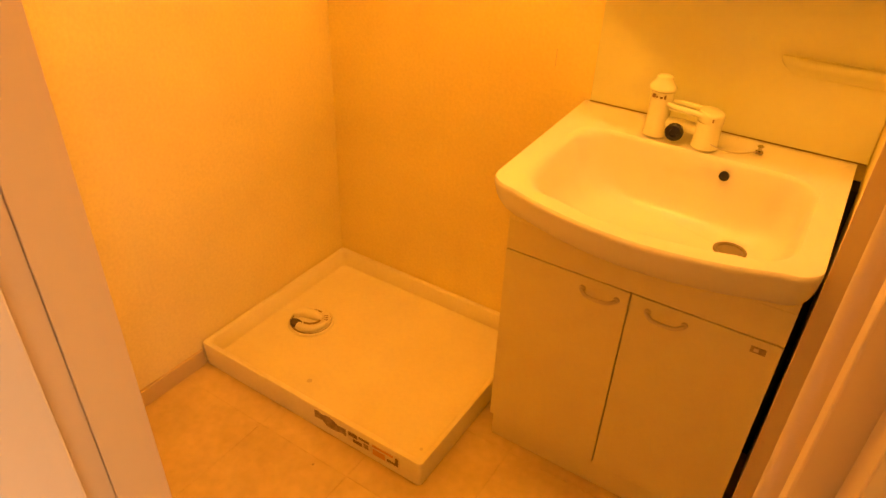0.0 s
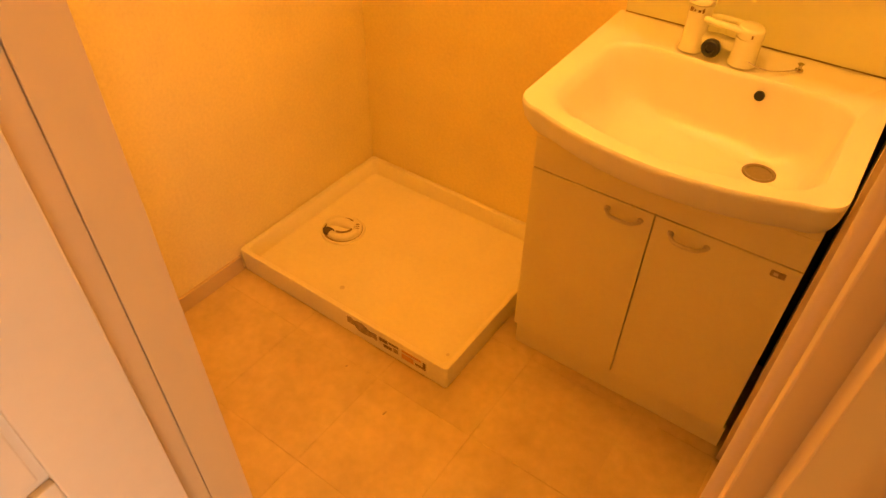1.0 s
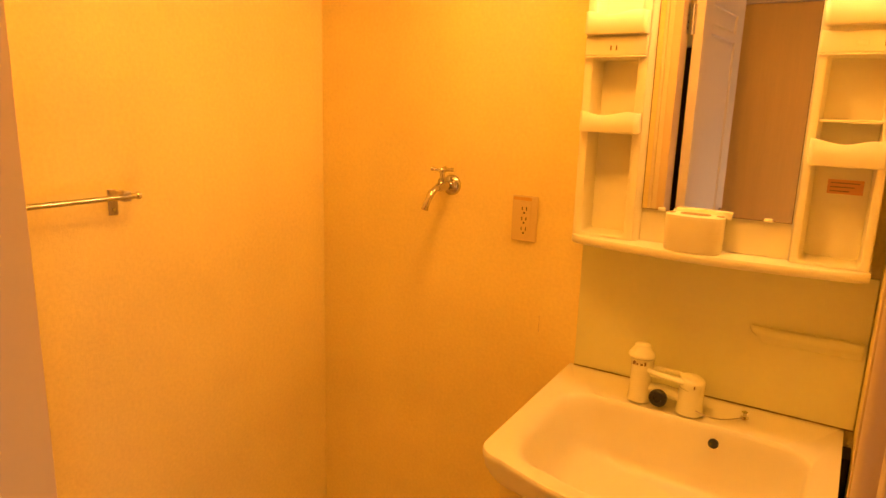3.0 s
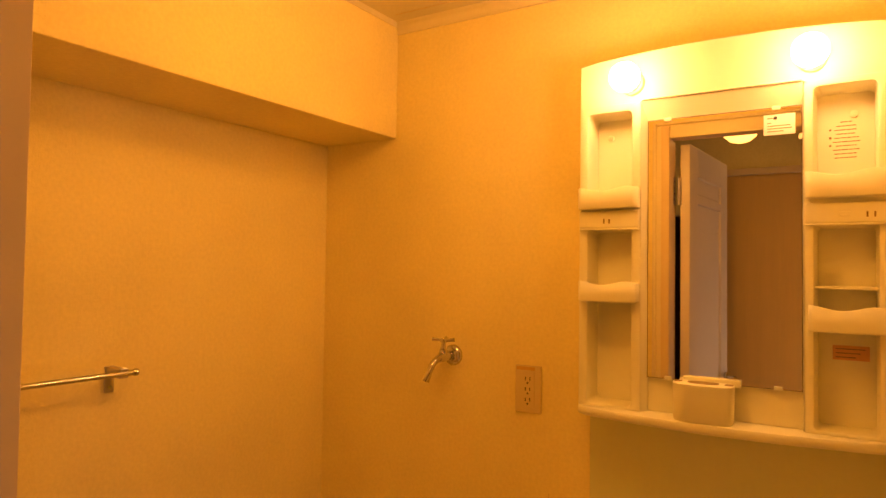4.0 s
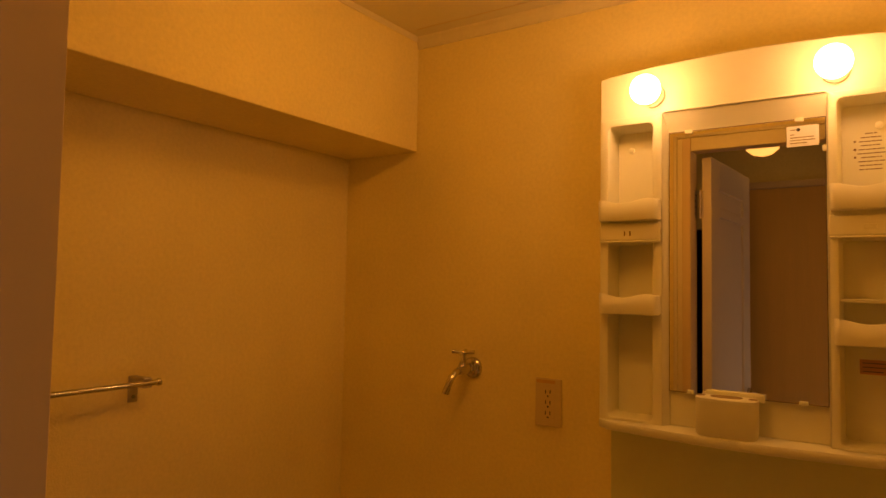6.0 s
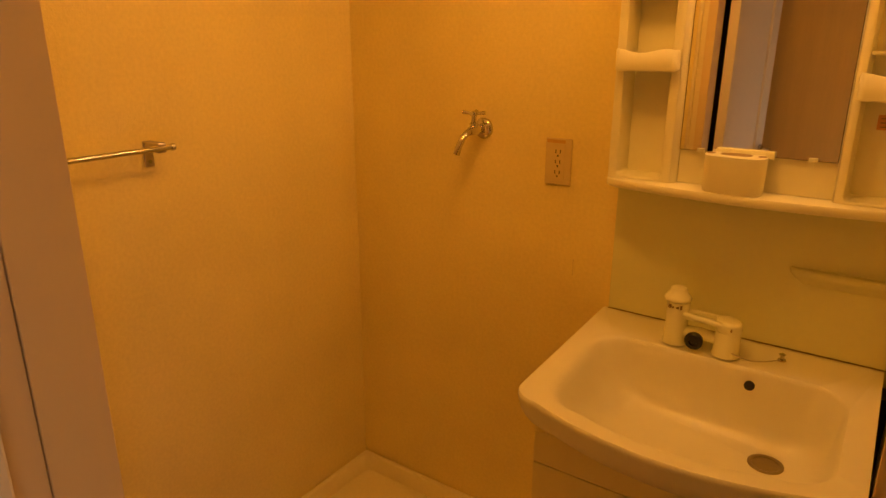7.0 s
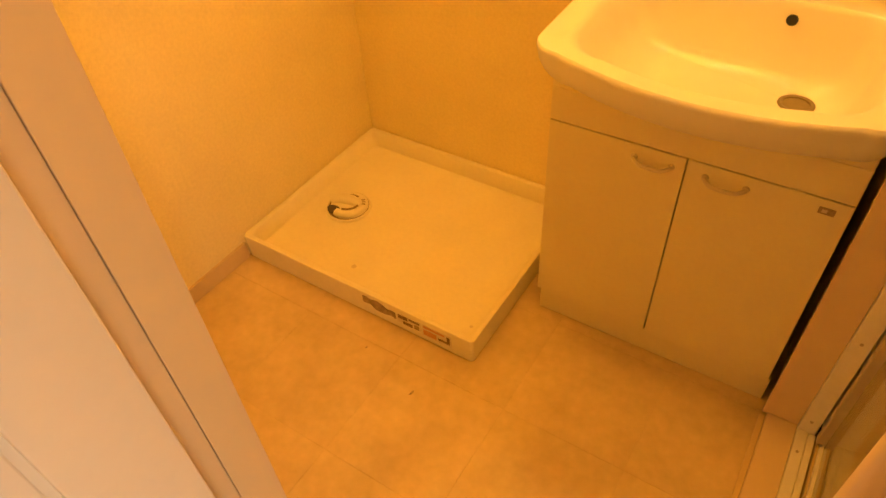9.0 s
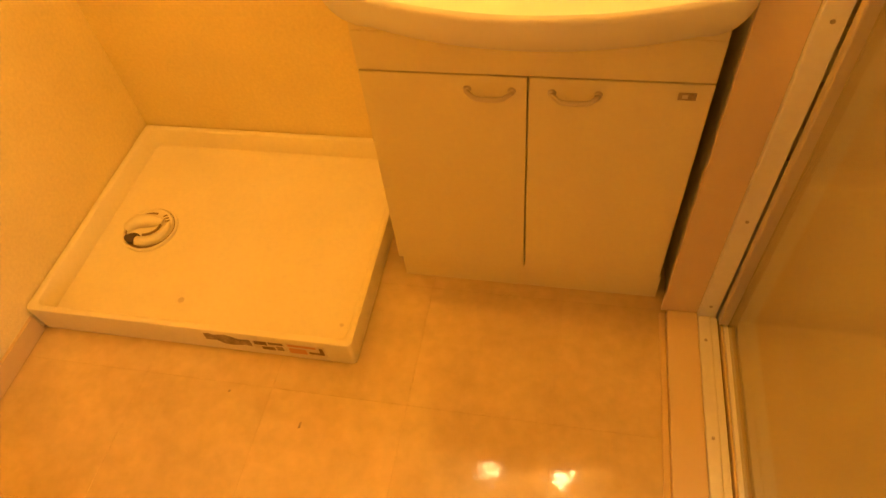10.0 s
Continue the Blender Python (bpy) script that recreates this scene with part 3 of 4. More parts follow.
def bow(x0, x1, yb, yf, sag, rb, rf, z, dz=0.0):
    """Outline of the basin: straight back, rounded corners, bowed front; the front may lie dz higher."""
    pts = []
    cx, hw = (x0 + x1) / 2, (x1 - x0) / 2

    def front(x):
        u = (x - cx) / hw
        return yf + sag * u * u
    nf, ns, nc, nb = 40, 14, 10, 28
    yc = front(x0 + rf) + rf * 0.85
    for k in range(nb):
        pts.append((x1 - rb - (x1 - x0 - 2 * rb) * k / nb, yb))
    for k in range(nc):
        a = radians(90 + 90 * k / nc)
        pts.append((x0 + rb + rb * math.cos(a), yb - rb + rb * math.sin(a)))
    for k in range(ns):
        pts.append((x0, yb - rb + (yc - yb + rb) * k / ns))
    ye = front(x0 + rf)
    for k in range(nc):
        a = radians(90 * k / nc)
        pts.append((x0 + rf * (1 - math.cos(a)), yc + (ye - yc) * math.sin(a)))
    for k in range(nf):
        x = x0 + rf + (x1 - x0 - 2 * rf) * k / nf
        pts.append((x, front(x)))
    for k in range(nc):
        a = radians(90 - 90 * k / nc)
        pts.append((x1 - rf * (1 - math.cos(a)), yc + (ye - yc) * math.sin(a)))
    for k in range(ns):
        pts.append((x1, yc + (yb - rb - yc) * k / ns))
    for k in range(nc):
        a = radians(90 * k / nc)
        pts.append((x1 - rb + rb * math.cos(a), yb - rb + rb * math.sin(a)))
    return [(x, y, z + dz * (y - yb) / (yf - yb)) for x, y in pts]


def outer(inset, z, lift=0.0):
    return bow(BX0 + inset * 0.22, BX1 - inset * 0.18, BYB, BYF + inset * 1.1, 0.072, 0.006, 0.055, z, lift)


def inner(inset, z, drop=0.0):
    return bow(0.897 + inset, 1.396 - inset * 0.38, -0.143 - inset * 0.36, -0.498 + inset * 1.05, 0.060 - inset * 0.2, 0.06, 0.085, z, drop)


DX, DY = 1.281, -0.230


def drain_ring(r, z):
    out = []
    for x, y, _ in inner(0.100, 0):
        a = math.atan2(y - DY, x - DX)
        out.append((DX + r * math.cos(a), DY + r * math.sin(a), z))
    return out


def blend(a, b, u):
    return [tuple(p * (1 - u) + q * u for p, q in zip(v, w)) for v, w in zip(a, b)]


floor_ring, hole_ring = inner(0.100, 0.692), drain_ring(0.034, 0.678)
rings = [
    bow(BX0 + 0.013, BX1 - 0.012, BYB, -0.396, 0.001, 0.006, 0.01, 0.6868), outer(0.122, 0.6895), outer(0.098, 0.697), outer(0.074, 0.708), outer(0.052, 0.722), outer(0.034, 0.740), outer(0.020, 0.762, -0.004),
    outer(0.009, 0.788, -0.012), outer(0.002, 0.818, -0.020),
    outer(0.0, 0.828, -0.023), outer(0.001, 0.834, -0.024), outer(0.004, BZ - 0.0005, -0.024), outer(0.010, BZ, -0.024),
    inner(-0.014, BZ - 0.006, -0.018), inner(-0.006, BZ - 0.009, -0.018), inner(0.002, BZ - 0.016, -0.017), inner(0.010, BZ - 0.034, -0.014), inner(0.019, BZ - 0.060, -0.010),
    inner(0.032, BZ - 0.092, -0.005), inner(0.050, BZ - 0.119, -0.002), inner(0.072, BZ - 0.136), floor_ring, blend(floor_ring, hole_ring, 0.5), hole_ring, drain_ring(0.032, 0.673), drain_ring(0.032, 0.640),
]
part("bowl", loft(rings, False, False), CERAMIC, bas, smooth=True)
ds = part("drain_strainer", lathe([(0.0338, 0.0), (0.0338, 0.002), (0.0295, 0.0035), (0.0255, 0.002), (0.0235, -0.005), (0.0215, -0.011), (0.004, -0.012)], (DX, DY, 0.677), 28), DRAINSTEEL, bas, "round steel drain", True)
part("grate", lathe([(0.020, -0.0118), (0.019, -0.007), (0.016, -0.006), (0.0145, -0.0085), (0.0095, -0.0085), (0.008, -0.004), (0.002, -0.003)], (DX, DY, 0.677), 24), STEEL, ds, smooth=True)
for k in range(6):
    c, q = math.cos(radians(60 * k + 12)), math.sin(radians(60 * k + 12))
    part("grate_hole", cyl((DX + 0.012 * c, DY + 0.012 * q, 0.6675), (DX + 0.012 * c, DY + 0.012 * q, 0.6692), 0.0026, seg=10), INK, ds)
# black disc on the bowl replaces the shade within the overflow
part("overflow_hole", lathe([(0.0105, 0.0), (0.0105, 0.004), (0.008, 0.0045)], (1.221, -0.159, 0.804), 20, "Y"), BLACK, bas, "overflow hole, its inner shade drawn as a black disc", True)

# ---- mixer tap with pull-out shower ----
tap = thing("basin_tap", (1.10, -0.09, BZ), "white plastic mixer tap with pull-out shower head", "tap")
SX, SY = 1.048, -0.108
sh = part("shower_column", lathe([(0.0265, 0), (0.0265, 0.005), (0.0248, 0.009), (0.0238, 0.050), (0.0245, 0.090), (0.0255, 0.099)], (SX, SY, BZ), 32), TAPPLASTIC, tap, smooth=True)
part("shower_head", lathe([(0.0240, 0.0995), (0.0288, 0.103), (0.0292, 0.107), (0.0265, 0.112), (0.0205, 0.119), (0.0180, 0.125), (0.0165, 0.130), (0.011, 0.1325), (0.002, 0.133)], (SX - 0.002, SY - 0.002, BZ), 32), TAPPLASTIC, sh, smooth=True)
for k, (w, h) in enumerate(((0.006, 0.007), (0.003, 0.004), (0.005, 0.004), (0.003, 0.008))):
    part("mark", box(SX - 0.015 + 0.0085 * k, SX - 0.015 + 0.0085 * k + w, SY - 0.0262, SY - 0.018, BZ + 0.0875, BZ + 0.0875 + h), OLDINK, sh)
MX, MY = 1.158, -0.112
mb = part("mixer_body", lathe([(0.029, 0), (0.029, 0.004), (0.027, 0.008), (0.0262, 0.050), (0.0265, 0.056)], (MX, MY, BZ), 28), TAPPLASTIC, tap, smooth=True)
cap = []
LZ = BZ - 0.010
for dz, r in ((0.0665, 0.0262), (0.070, 0.0275), (0.083, 0.0275), (0.088, 0.0255), (0.0905, 0.021)):
    cap.append([(MX + r * math.cos(2 * math.pi * k / 28), MY + r * math.sin(2 * math.pi * k / 28), LZ + dz - 0.12 * r * math.cos(2 * math.pi * k / 28)) for k in range(28)])
lev = part("lever", loft(cap), TAPPLASTIC, mb, smooth=True)
loop = [(MX - 0.010, MY - 0.019, LZ + 0.081), (MX - 0.040, MY - 0.0185, LZ + 0.0835), (MX - 0.072, MY - 0.017, LZ + 0.085), (MX - 0.090, MY - 0.011, LZ + 0.0855), (MX - 0.096, MY, LZ + 0.0855), (MX - 0.090, MY + 0.011, LZ + 0.0855), (MX - 0.072, MY + 0.017, LZ + 0.085), (MX - 0.040, MY + 0.0185, LZ + 0.0835), (MX - 0.010, MY + 0.019, LZ + 0.081)]
part("grip_loop", tube(loop, 0.0060, 12), TAPPLASTIC, lev, "looped lever grip", True)
part("grip_web", box(MX - 0.088, MX - 0.012, MY - 0.014, MY + 0.014, LZ + 0.074, LZ + 0.0795, 0.002), TAPPLASTIC, lev, smooth=True)
part("index_dot", box(MX + 0.0085, MX + 0.0115, MY - 0.0268, MY - 0.022, LZ + 0.073, LZ + 0.080), OLDINK, lev)
part("bridge", tube([(SX + 0.015, SY, BZ + 0.03), (1.10, -0.11, BZ + 0.034), (MX - 0.015, MY, BZ + 0.03)], 0.013, 14), TAPPLASTIC, tap, smooth=True)
plug = thing("sink_plug", (1.100, -0.134, BZ + 0.022), "black rubber sink plug hung before the tap", "plug")
part("stopper", lathe([(0.018, 0.0), (0.0195, 0.004), (0.0195, 0.011), (0.016, 0.015), (0.009, 0.016), (0.008, 0.011), (0.002, 0.011)], (1.094, -0.124, BZ + 0.022), 26, "Y"), BLACK, plug, smooth=True)
ch = []
for k in range(19):
    u = k / 18
    ch.append((1.174 + 0.088 * u, -0.133 + 0.055 * u - 0.02 * math.sin(math.pi * u), BZ + 0.012 * (1 - u) * (1 - u) + 0.003))
part("chain", tube(ch, 0.0013, 6), STEEL, plug, "thin bead chain")
ey = part("chain_eyelet", lathe([(0.009, 0), (0.008, 0.003), (0.004, 0.005), (0.004, 0.012), (0.007, 0.014), (0.002, 0.017)], (1.264, -0.074, BZ), 18), CHROME, plug, "chrome chain eyelet", True)

# ---- splash panel with soap shelf ----
spl = thing("splash_panel", (1.15, -0.005, 0.85), "glossy ivory splash panel with soap ledge behind the washbasin", "panel")
part("board", box(0.853, XR - 0.002, -0.010, -0.0005, BZ + 0.0032, 1.164, 0.0015), SPLASH, spl)
part("splash_seam", box(0.853, XR - 0.002, -0.0105, -0.001, BZ + 0.0010, BZ + 0.0024), SEAL_SHADE, label="dark sealant line over the washbasin", kind="structure", category="trim")
arc = [(1.244 + 0.212 * k / 32, -0.0105 - 0.021 * min(1, 4.5 * k / 32) ** 0.5 * (1 - 0.2 * max(0, k / 32 - 0.6))) for k in range(33)]
ring = [(1.244, -0.0103)] + arc + [(1.456, -0.0103)]
part("soap_ledge", loft([[(x + (1.456 - x) * c, -0.0103 + (y + 0.0103) * d, z) for x, y in ring] for c, d, z in ((0.14, 0.02, 0.993), (0.09, 0.25, 1.001), (0.05, 0.55, 1.008), (0.02, 0.82, 1.014), (0.005, 0.96, 1.0195), (0.0, 1.0, 1.024), (0.002, 0.97, 1.027), (0.010, 0.85, 1.029), (0.03, 0.55, 1.0295))]), SPLASH, spl, "shallow ivory soap ledge", True)

# ---- mirror cabinet ----
mc = thing("mirror_cabinet", (1.15, -0.06, 1.155), "white plastic mirror cabinet with side shelves and bulbs", "mirror cabinet")
CX0, CX1, CF = 0.851, 1.441, -0.085
def plate_xz(x0, x1, z0, z1, hx0, hx1, hz0, hz1, r, y0, y1):
    """An upright plate from y0 (front) to y1 with a rounded opening through it."""
    def ring(a0, a1, c0, c1, rad, y):
        return [(x, y, z) for x, z, _ in rounded(a0, a1, c0, c1, rad, 0)]
    g = 0.004
    return loft([ring(x0, x1, z0, z1, 0.002, y1), ring(x0, x1, z0, z1, 0.002, y0 + g), ring(x0 + 0.0012, x1 - 0.0012, z0, z1, 0.002, y0 + 0.0012), ring(x0 + g, x1 - g, z0 + 0.0005, z1 - 0.0005, 0.002, y0),
                 ring(hx0 - g, hx1 + g, hz0 - g, hz1 + g, r + g, y0), ring(hx0 - 0.0012, hx1 + 0.0012, hz0 - 0.0012, hz1 + 0.0012, r + 0.001, y0 + 0.0012), ring(hx0, hx1, hz0, hz1, r, y0 + g),
                 ring(hx0 + 0.004, hx1 - 0.004, hz0 + 0.003, hz1 - 0.006, r, y1)], False, False)


part("back_plate", box(CX0 + 0.002, CX1 - 0.002, -0.022, -0.001, 1.18, 1.95), PLASTIC, mc)
edge = [(CX1 - (CX1 - CX0) * k / 24, 1.963 + 0.018 * math.sin(math.pi * k / 24) ** 0.7) for k in range(25)]
top = [(CX0, 1.8665), (CX1, 1.8665)] + edge
low = 1.8665
lp = part("light_panel", loft([[(1.146 + (x - 1.146) * k, y, low + (z - low) * q) for x, z in top] for k, q, y in ((1, 1, -0.0215), (1, 1, -0.077), (0.998, 0.99, -0.081), (0.993, 0.97, -0.083))]), PLASTIC, mc, smooth=True)
part("panel_lip", box(0.994, 1.302, -0.0835, -0.090, 1.8667, 1.8715, 0.0018), PLASTIC, mc)
for x0, x1, h0, h1, zt in ((CX0, 0.992, 0.8715, 0.9705, 1.849), (1.304, CX1, 1.3205, 1.4245, 1.853)):
    part("niche_frame", plate_xz(x0, x1, 1.6105, 1.8662, h0, h1, 1.642, zt, 0.011, CF, -0.0225), PLASTIC, mc, smooth=True)
    part("niche_frame", plate_xz(x0, x1, 1.1905, 1.6100, h0, h1, 1.197, 1.588, 0.009, CF, -0.0225), PLASTIC, mc, smooth=True)
    part("niche_back", box(x0 + 0.004, x1 - 0.004, -0.0222, -0.0245, 1.192, 1.864), PLASTIC, mc)


def tray(x0, x1, z0, z1, dip, front=-0.112):
    """An open tray with rounded corners and a waved front edge."""
    n, r = 7, 0.011

    def plan(inset):
        a, b, f, q = x0 + inset, x1 - inset, front + inset, max(0.004, r - inset)
        pts = [(b, CF - 0.0055 - inset), (b, CF - 0.0005 - inset), (a, CF - 0.0005 - inset), (a, CF - 0.0055 - inset)]
        pts += [(a + q - q * math.cos(radians(90 * k / n)), f + q - q * math.sin(radians(90 * k / n))) for k in range(n + 1)]
        pts += [(a + q + (b - a - 2 * q) * k / 20, f) for k in range(1, 20)]
        pts += [(b - q + q * math.sin(radians(90 * k / n)), f + q - q * math.cos(radians(90 * k / n))) for k in range(n + 1)]
        return pts

    def crest(x, y):
        if y > CF - 0.005:
            return z0 + 0.0085
        u = min(1, max(0, (x - x0) / (x1 - x0)))
        return z1 - dip * (0.5 - 0.5 * math.cos(2 * math.pi * min(1, u * 1.18))) - 0.003 * max(0, u - 0.85) / 0.15
    o, m, i = plan(0.0), plan(0.0012), plan(0.0035)
    bm = loft([[(x, y, z0) for x, y in plan(0.005)], [(x, y, z0 + 0.0015) for x, y in plan(0.0015)], [(x, y, z0 + 0.005) for x, y in o], [(x, y, crest(x, y) - 0.0015) for x, y in o], [(x, y, crest(x, y)) for x, y in m],
               [(x, y, crest(x, y) - 0.0008) for x, y in i], [(x, y, z0 + 0.005) for x, y in i]])
    return part("tray", bm, PLASTIC, mc, smooth=True)


for x0, x1, z0, z1 in ((0.855, 0.990, 1.631, 1.679), (0.857, 0.989, 1.425, 1.471), (1.306, CX1 + 0.001, 1.636, 1.687), (1.312, CX1 + 0.001, 1.384, 1.434)):
    t = tray(x0, x1, z0, z1, 0.009)
    part("tray_floor", box(max(x0, CX0 + 0.023) + 0.004, min(x1, CX1 - 0.020) - 0.004, CF + 0.001, -0.0246, z0 + 0.001, z0 + 0.006, 0.001), PLASTIC, t)
for x0, x1, cx in ((CX0 + 0.003, 0.990, 0.918), (1.304, CX1 - 0.001, 1.413)):
    k = part("outlet_block", box(x0, x1, -0.094, CF - 0.0003, 1.5885, 1.6285, 0.004, 3), PLASTIC, mc, smooth=True)
    part("block_lip", box(x0 + 0.001, x1 - 0.001, -0.0965, -0.0855, 1.5845, 1.5882, 0.0015), PLASTIC, k)
    for s in (-0.006, 0.006):
        part("slot", box(cx + s - 0.0015, cx + s + 0.0015, -0.0946, -0.092, 1.599, 1.609), OLDINK, k)
part("switch", box(1.362, 1.382, -0.0955, -0.0935, 1.601, 1.610, 0.001), PLASTIC, mc, "small rocker switch")
part("mid_shelf", box(1.3215, CX1 - 0.0175, -0.0246, CF + 0.006, 1.464, 1.470, 0.001), PLASTIC, mc)
part("mirror_surround", box(0.9925, 1.3035, -0.0225, -0.060, 1.1905, 1.866, 0.001), PLASTIC, mc)
MX0, MX1, MZ0, MZ1 = 1.0035, 1.2995, 1.2655, 1.8225
part("mirror_head", loft([[(0.9925, -0.0605, 1.866), (1.3035, -0.0605, 1.866), (1.3035, CF, 1.866), (0.9925, CF, 1.866)], [(0.9925, -0.0605, MZ1 + 0.003), (1.3035, -0.0605, MZ1 + 0.003), (1.3035, -0.066, MZ1 + 0.003), (0.9925, -0.066, MZ1 + 0.003)]]), PLASTIC, mc)
for a, b2 in ((0.9923, MX0 - 0.0024), (1.3037, MX1 + 0.0012)):
    part("mirror_reveal", loft([[(a, -0.0604, z), (b2, -0.0604, z), (b2, -0.067, z), (a, CF + 0.001, z)] for z in (1.1908, 1.8655)]), PLASTIC, mc)
part("mirror_edge", box(MX0 - 0.0022, MX1 + 0.0008, -0.0602, -0.0668, MZ0 - 0.0015, MZ1 + 0.0028), OLDINK, mc, "dark mirror edge")
mir = part("mirror", box(MX0, MX1, -0.0664, -0.070, MZ0, MZ1), MIRROR, mc, "clear silvered mirror")
for x, z in ((1.045, MZ1), (1.255, MZ1), (1.047, MZ0 + 0.001), (1.258, MZ0 + 0.001)):
    part("clip", box(x - 0.008, x + 0.008, -0.0665, -0.0735, z - 0.004, z + 0.004, 0.0015), PLASTIC, mc)
part("clip", box(MX1 - 0.005, MX1 + 0.002, -0.0665, -0.0735, 1.756, 1.768, 0.0015), PLASTIC, mc)
# base shelf with bowed front
n = 36
ring = [(CX0, -0.0015), (CX1 + 0.003, -0.0015)] + [(CX1 + 0.003 - (CX1 - CX0 + 0.003) * k / n, -0.084 - 0.014 * min(1, 8 * math.sin(math.pi * k / n)) ** 0.5 - 0.036 * math.sin(math.pi * k / n)) for k in range(n + 1)]
part("base_shelf", loft([[(x, min(-0.0015, y + d) if y < -0.01 else y, z) for x, y in ring] for d, z in ((0.014, 1.168), (0.004, 1.171), (0.0, 1.176), (0.0, 1.186), (0.0015, 1.189), (0.005, 1.190))]), PLASTIC, mc, smooth=True)
for x, z in ((0.906, 1.802), (1.387, 1.805)):
    part("hook", lathe([(0.007, 0), (0.007, 0.006), (0.003, 0.008)], (x, -0.0245, z), 14, "Y"), PLASTIC, mc, smooth=True)
# printed notice in the upper niche and the label below it, too small to read
no = part("notice", box(1.343, 1.400, -0.0243, -0.0250, 1.713, 1.797), PLASTIC, mc, "small printed notice")
for k in range(10):
    w = (0.020, 0.034, 0.040, 0.034, 0.042, 0.046, 0.034, 0.044, 0.040, 0.040)[k]
    z = 1.7915 - 0.0078 * k
    x = 1.3735 - w / 2
    while x < 1.3735 + w / 2 - 0.002:
        q = min(0.004 + 0.009 * rng.random(), 1.3735 + w / 2 - x)
        part("line", box(x, x + q, -0.0249, -0.0254, z - 0.0009, z + 0.0009), OLDINK, no)
        x += q + 0.0012
for z, r in ((1.777, 0.0022), (1.761, 0.0026), (1.746, 0.0022)):
    part("bullet", lathe([(r, 0), (r, 0.0005)], (1.3465, -0.0249, z), 12, "Y"), OLDINK, no)
ol = part("warning_label", box(1.349, 1.410, -0.0243, -0.0252, 1.327, 1.355), ORANGE, mc, "orange warning label")
for k in range(3):
    part("line", box(1.354, 1.403 - 0.008 * k, -0.0251, -0.0256, 1.3475 - 0.008 * k, 1.3495 - 0.008 * k), OLDINK, ol)
note = thing("mirror_sticker", (1.262, -0.071, 1.79), "white printed sticker on the mirror's corner", "label")
part("paper", box(1.2325, 1.289, -0.0702, -0.0710, 1.769, 1.810, 0.0003, 1), CARD, note)
for z, x0, x1 in ((1.8025, 1.239, 1.249), (1.793, 1.239, 1.246), (1.787, 1.239, 1.280), (1.7815, 1.239, 1.283), (1.776, 1.239, 1.268)):
    part("print", box(x0, x1, -0.0709, -0.0713, z - 0.0009, z + 0.0009), GREYINK, note)
part("print_mark", lathe([(0.0036, 0), (0.0036, 0.0004)], (1.2535, -0.0709, 1.8025), 12, "Y"), INK, note)


def bulb(x):
    t = thing("bulb", (x, -0.0825, 1.908), "lit round globe bulb on the light panel", "light bulb", "mirror bulbs")
    part("socket", lathe([(0.026, 0.0005), (0.026, 0.010), (0.020, 0.014), (0.019, 0.034)], (x, -0.0825, 1.908), 24, "Y"), PLASTIC, t, smooth=True)
    prof = [(0.017, 0.0345)] + [(0.032 * math.sin(radians(a)), 0.060 - 0.032 * math.cos(radians(a))) for a in range(40, 176, 15)]
    part("globe", lathe(prof, (x, -0.0825, 1.908), 24, "Y"), BULBGLOW, t, smooth=True)
    return t


first = bulb(0.972)
copy_thing(first, pose(1.319, -0.0825, 1.908))

# ---- toothbrush cup on the base shelf ----
cup = thing("toothbrush_holder", (1.124, -0.10, 1.19), "white oval plastic toothbrush holder on the cabinet shelf", "toothbrush holder")


def oval(rx, ry, z, cx=1.124, cy=-0.102):
    return [(cx + rx * (abs(math.cos(a)) ** 0.6) * (1 if math.cos(a) >= 0 else -1), cy + ry * (abs(math.sin(a)) ** 0.75) * (1 if math.sin(a) >= 0 else -1), z) for a in [2 * math.pi * k / 40 for k in range(40)]]


part("cup", loft([oval(0.055, 0.028, 1.1902), oval(0.058, 0.031, 1.195), oval(0.059, 0.032, 1.262)]), PLASTIC, cup, smooth=True)
part("lid", loft([oval(0.059, 0.032, 1.2623), oval(0.059, 0.032, 1.266), oval(0.056, 0.030, 1.268)]), PLASTIC, cup, smooth=True)
# openings are flat ovals with their inner shade as colour
part("opening", loft([oval(0.030, 0.016, 1.2682), oval(0.030, 0.016, 1.2690)]), SEAL_SHADE, cup)
for x in (1.075, 1.173):
    part("opening", loft([oval(0.008, 0.009, 1.2682, x), oval(0.008, 0.009, 1.2688, x)]), SEAL_SHADE, cup)
part("backstop", box(1.079, 1.191, -0.079, -0.0745, 1.2595, 1.276, 0.002), PLASTIC, cup)

# ---- towel rail on the left wall ----
tr = thing("towel_rail", (0, -0.9, 1.25), "stainless towel rail on the papered wall", "towel rail")
TY0, TZ = -0.668, 1.258
for y in (TY0 - 0.02, TY0 - 0.45):
    br = part("bracket", box(0.0005, 0.004, y - 0.011, y + 0.011, TZ - 0.046, TZ + 0.012, 0.0012), STEEL, tr)
    part("arm", box(0.0042, 0.060, y - 0.010, y + 0.010, TZ - 0.010, TZ + 0.012, 0.003), STEEL, br)
    part("screw", cyl((0.0038, y, TZ - 0.034), (0.0062, y, TZ - 0.034), 0.004, seg=12), CHROME, br, smooth=True)
part("bar", cyl((0.055, TY0 + 0.005, TZ), (0.055, TY0 - 0.48, TZ), 0.0062, seg=18), CHROME, tr, smooth=True)
for y in (TY0 + 0.006, TY0 - 0.481):
    part("end_cap", lathe([(0.008, -0.006), (0.0085, 0.0), (0.006, 0.005)], (0.055, y, TZ), 16, "Y"), CHROME, tr, smooth=True)

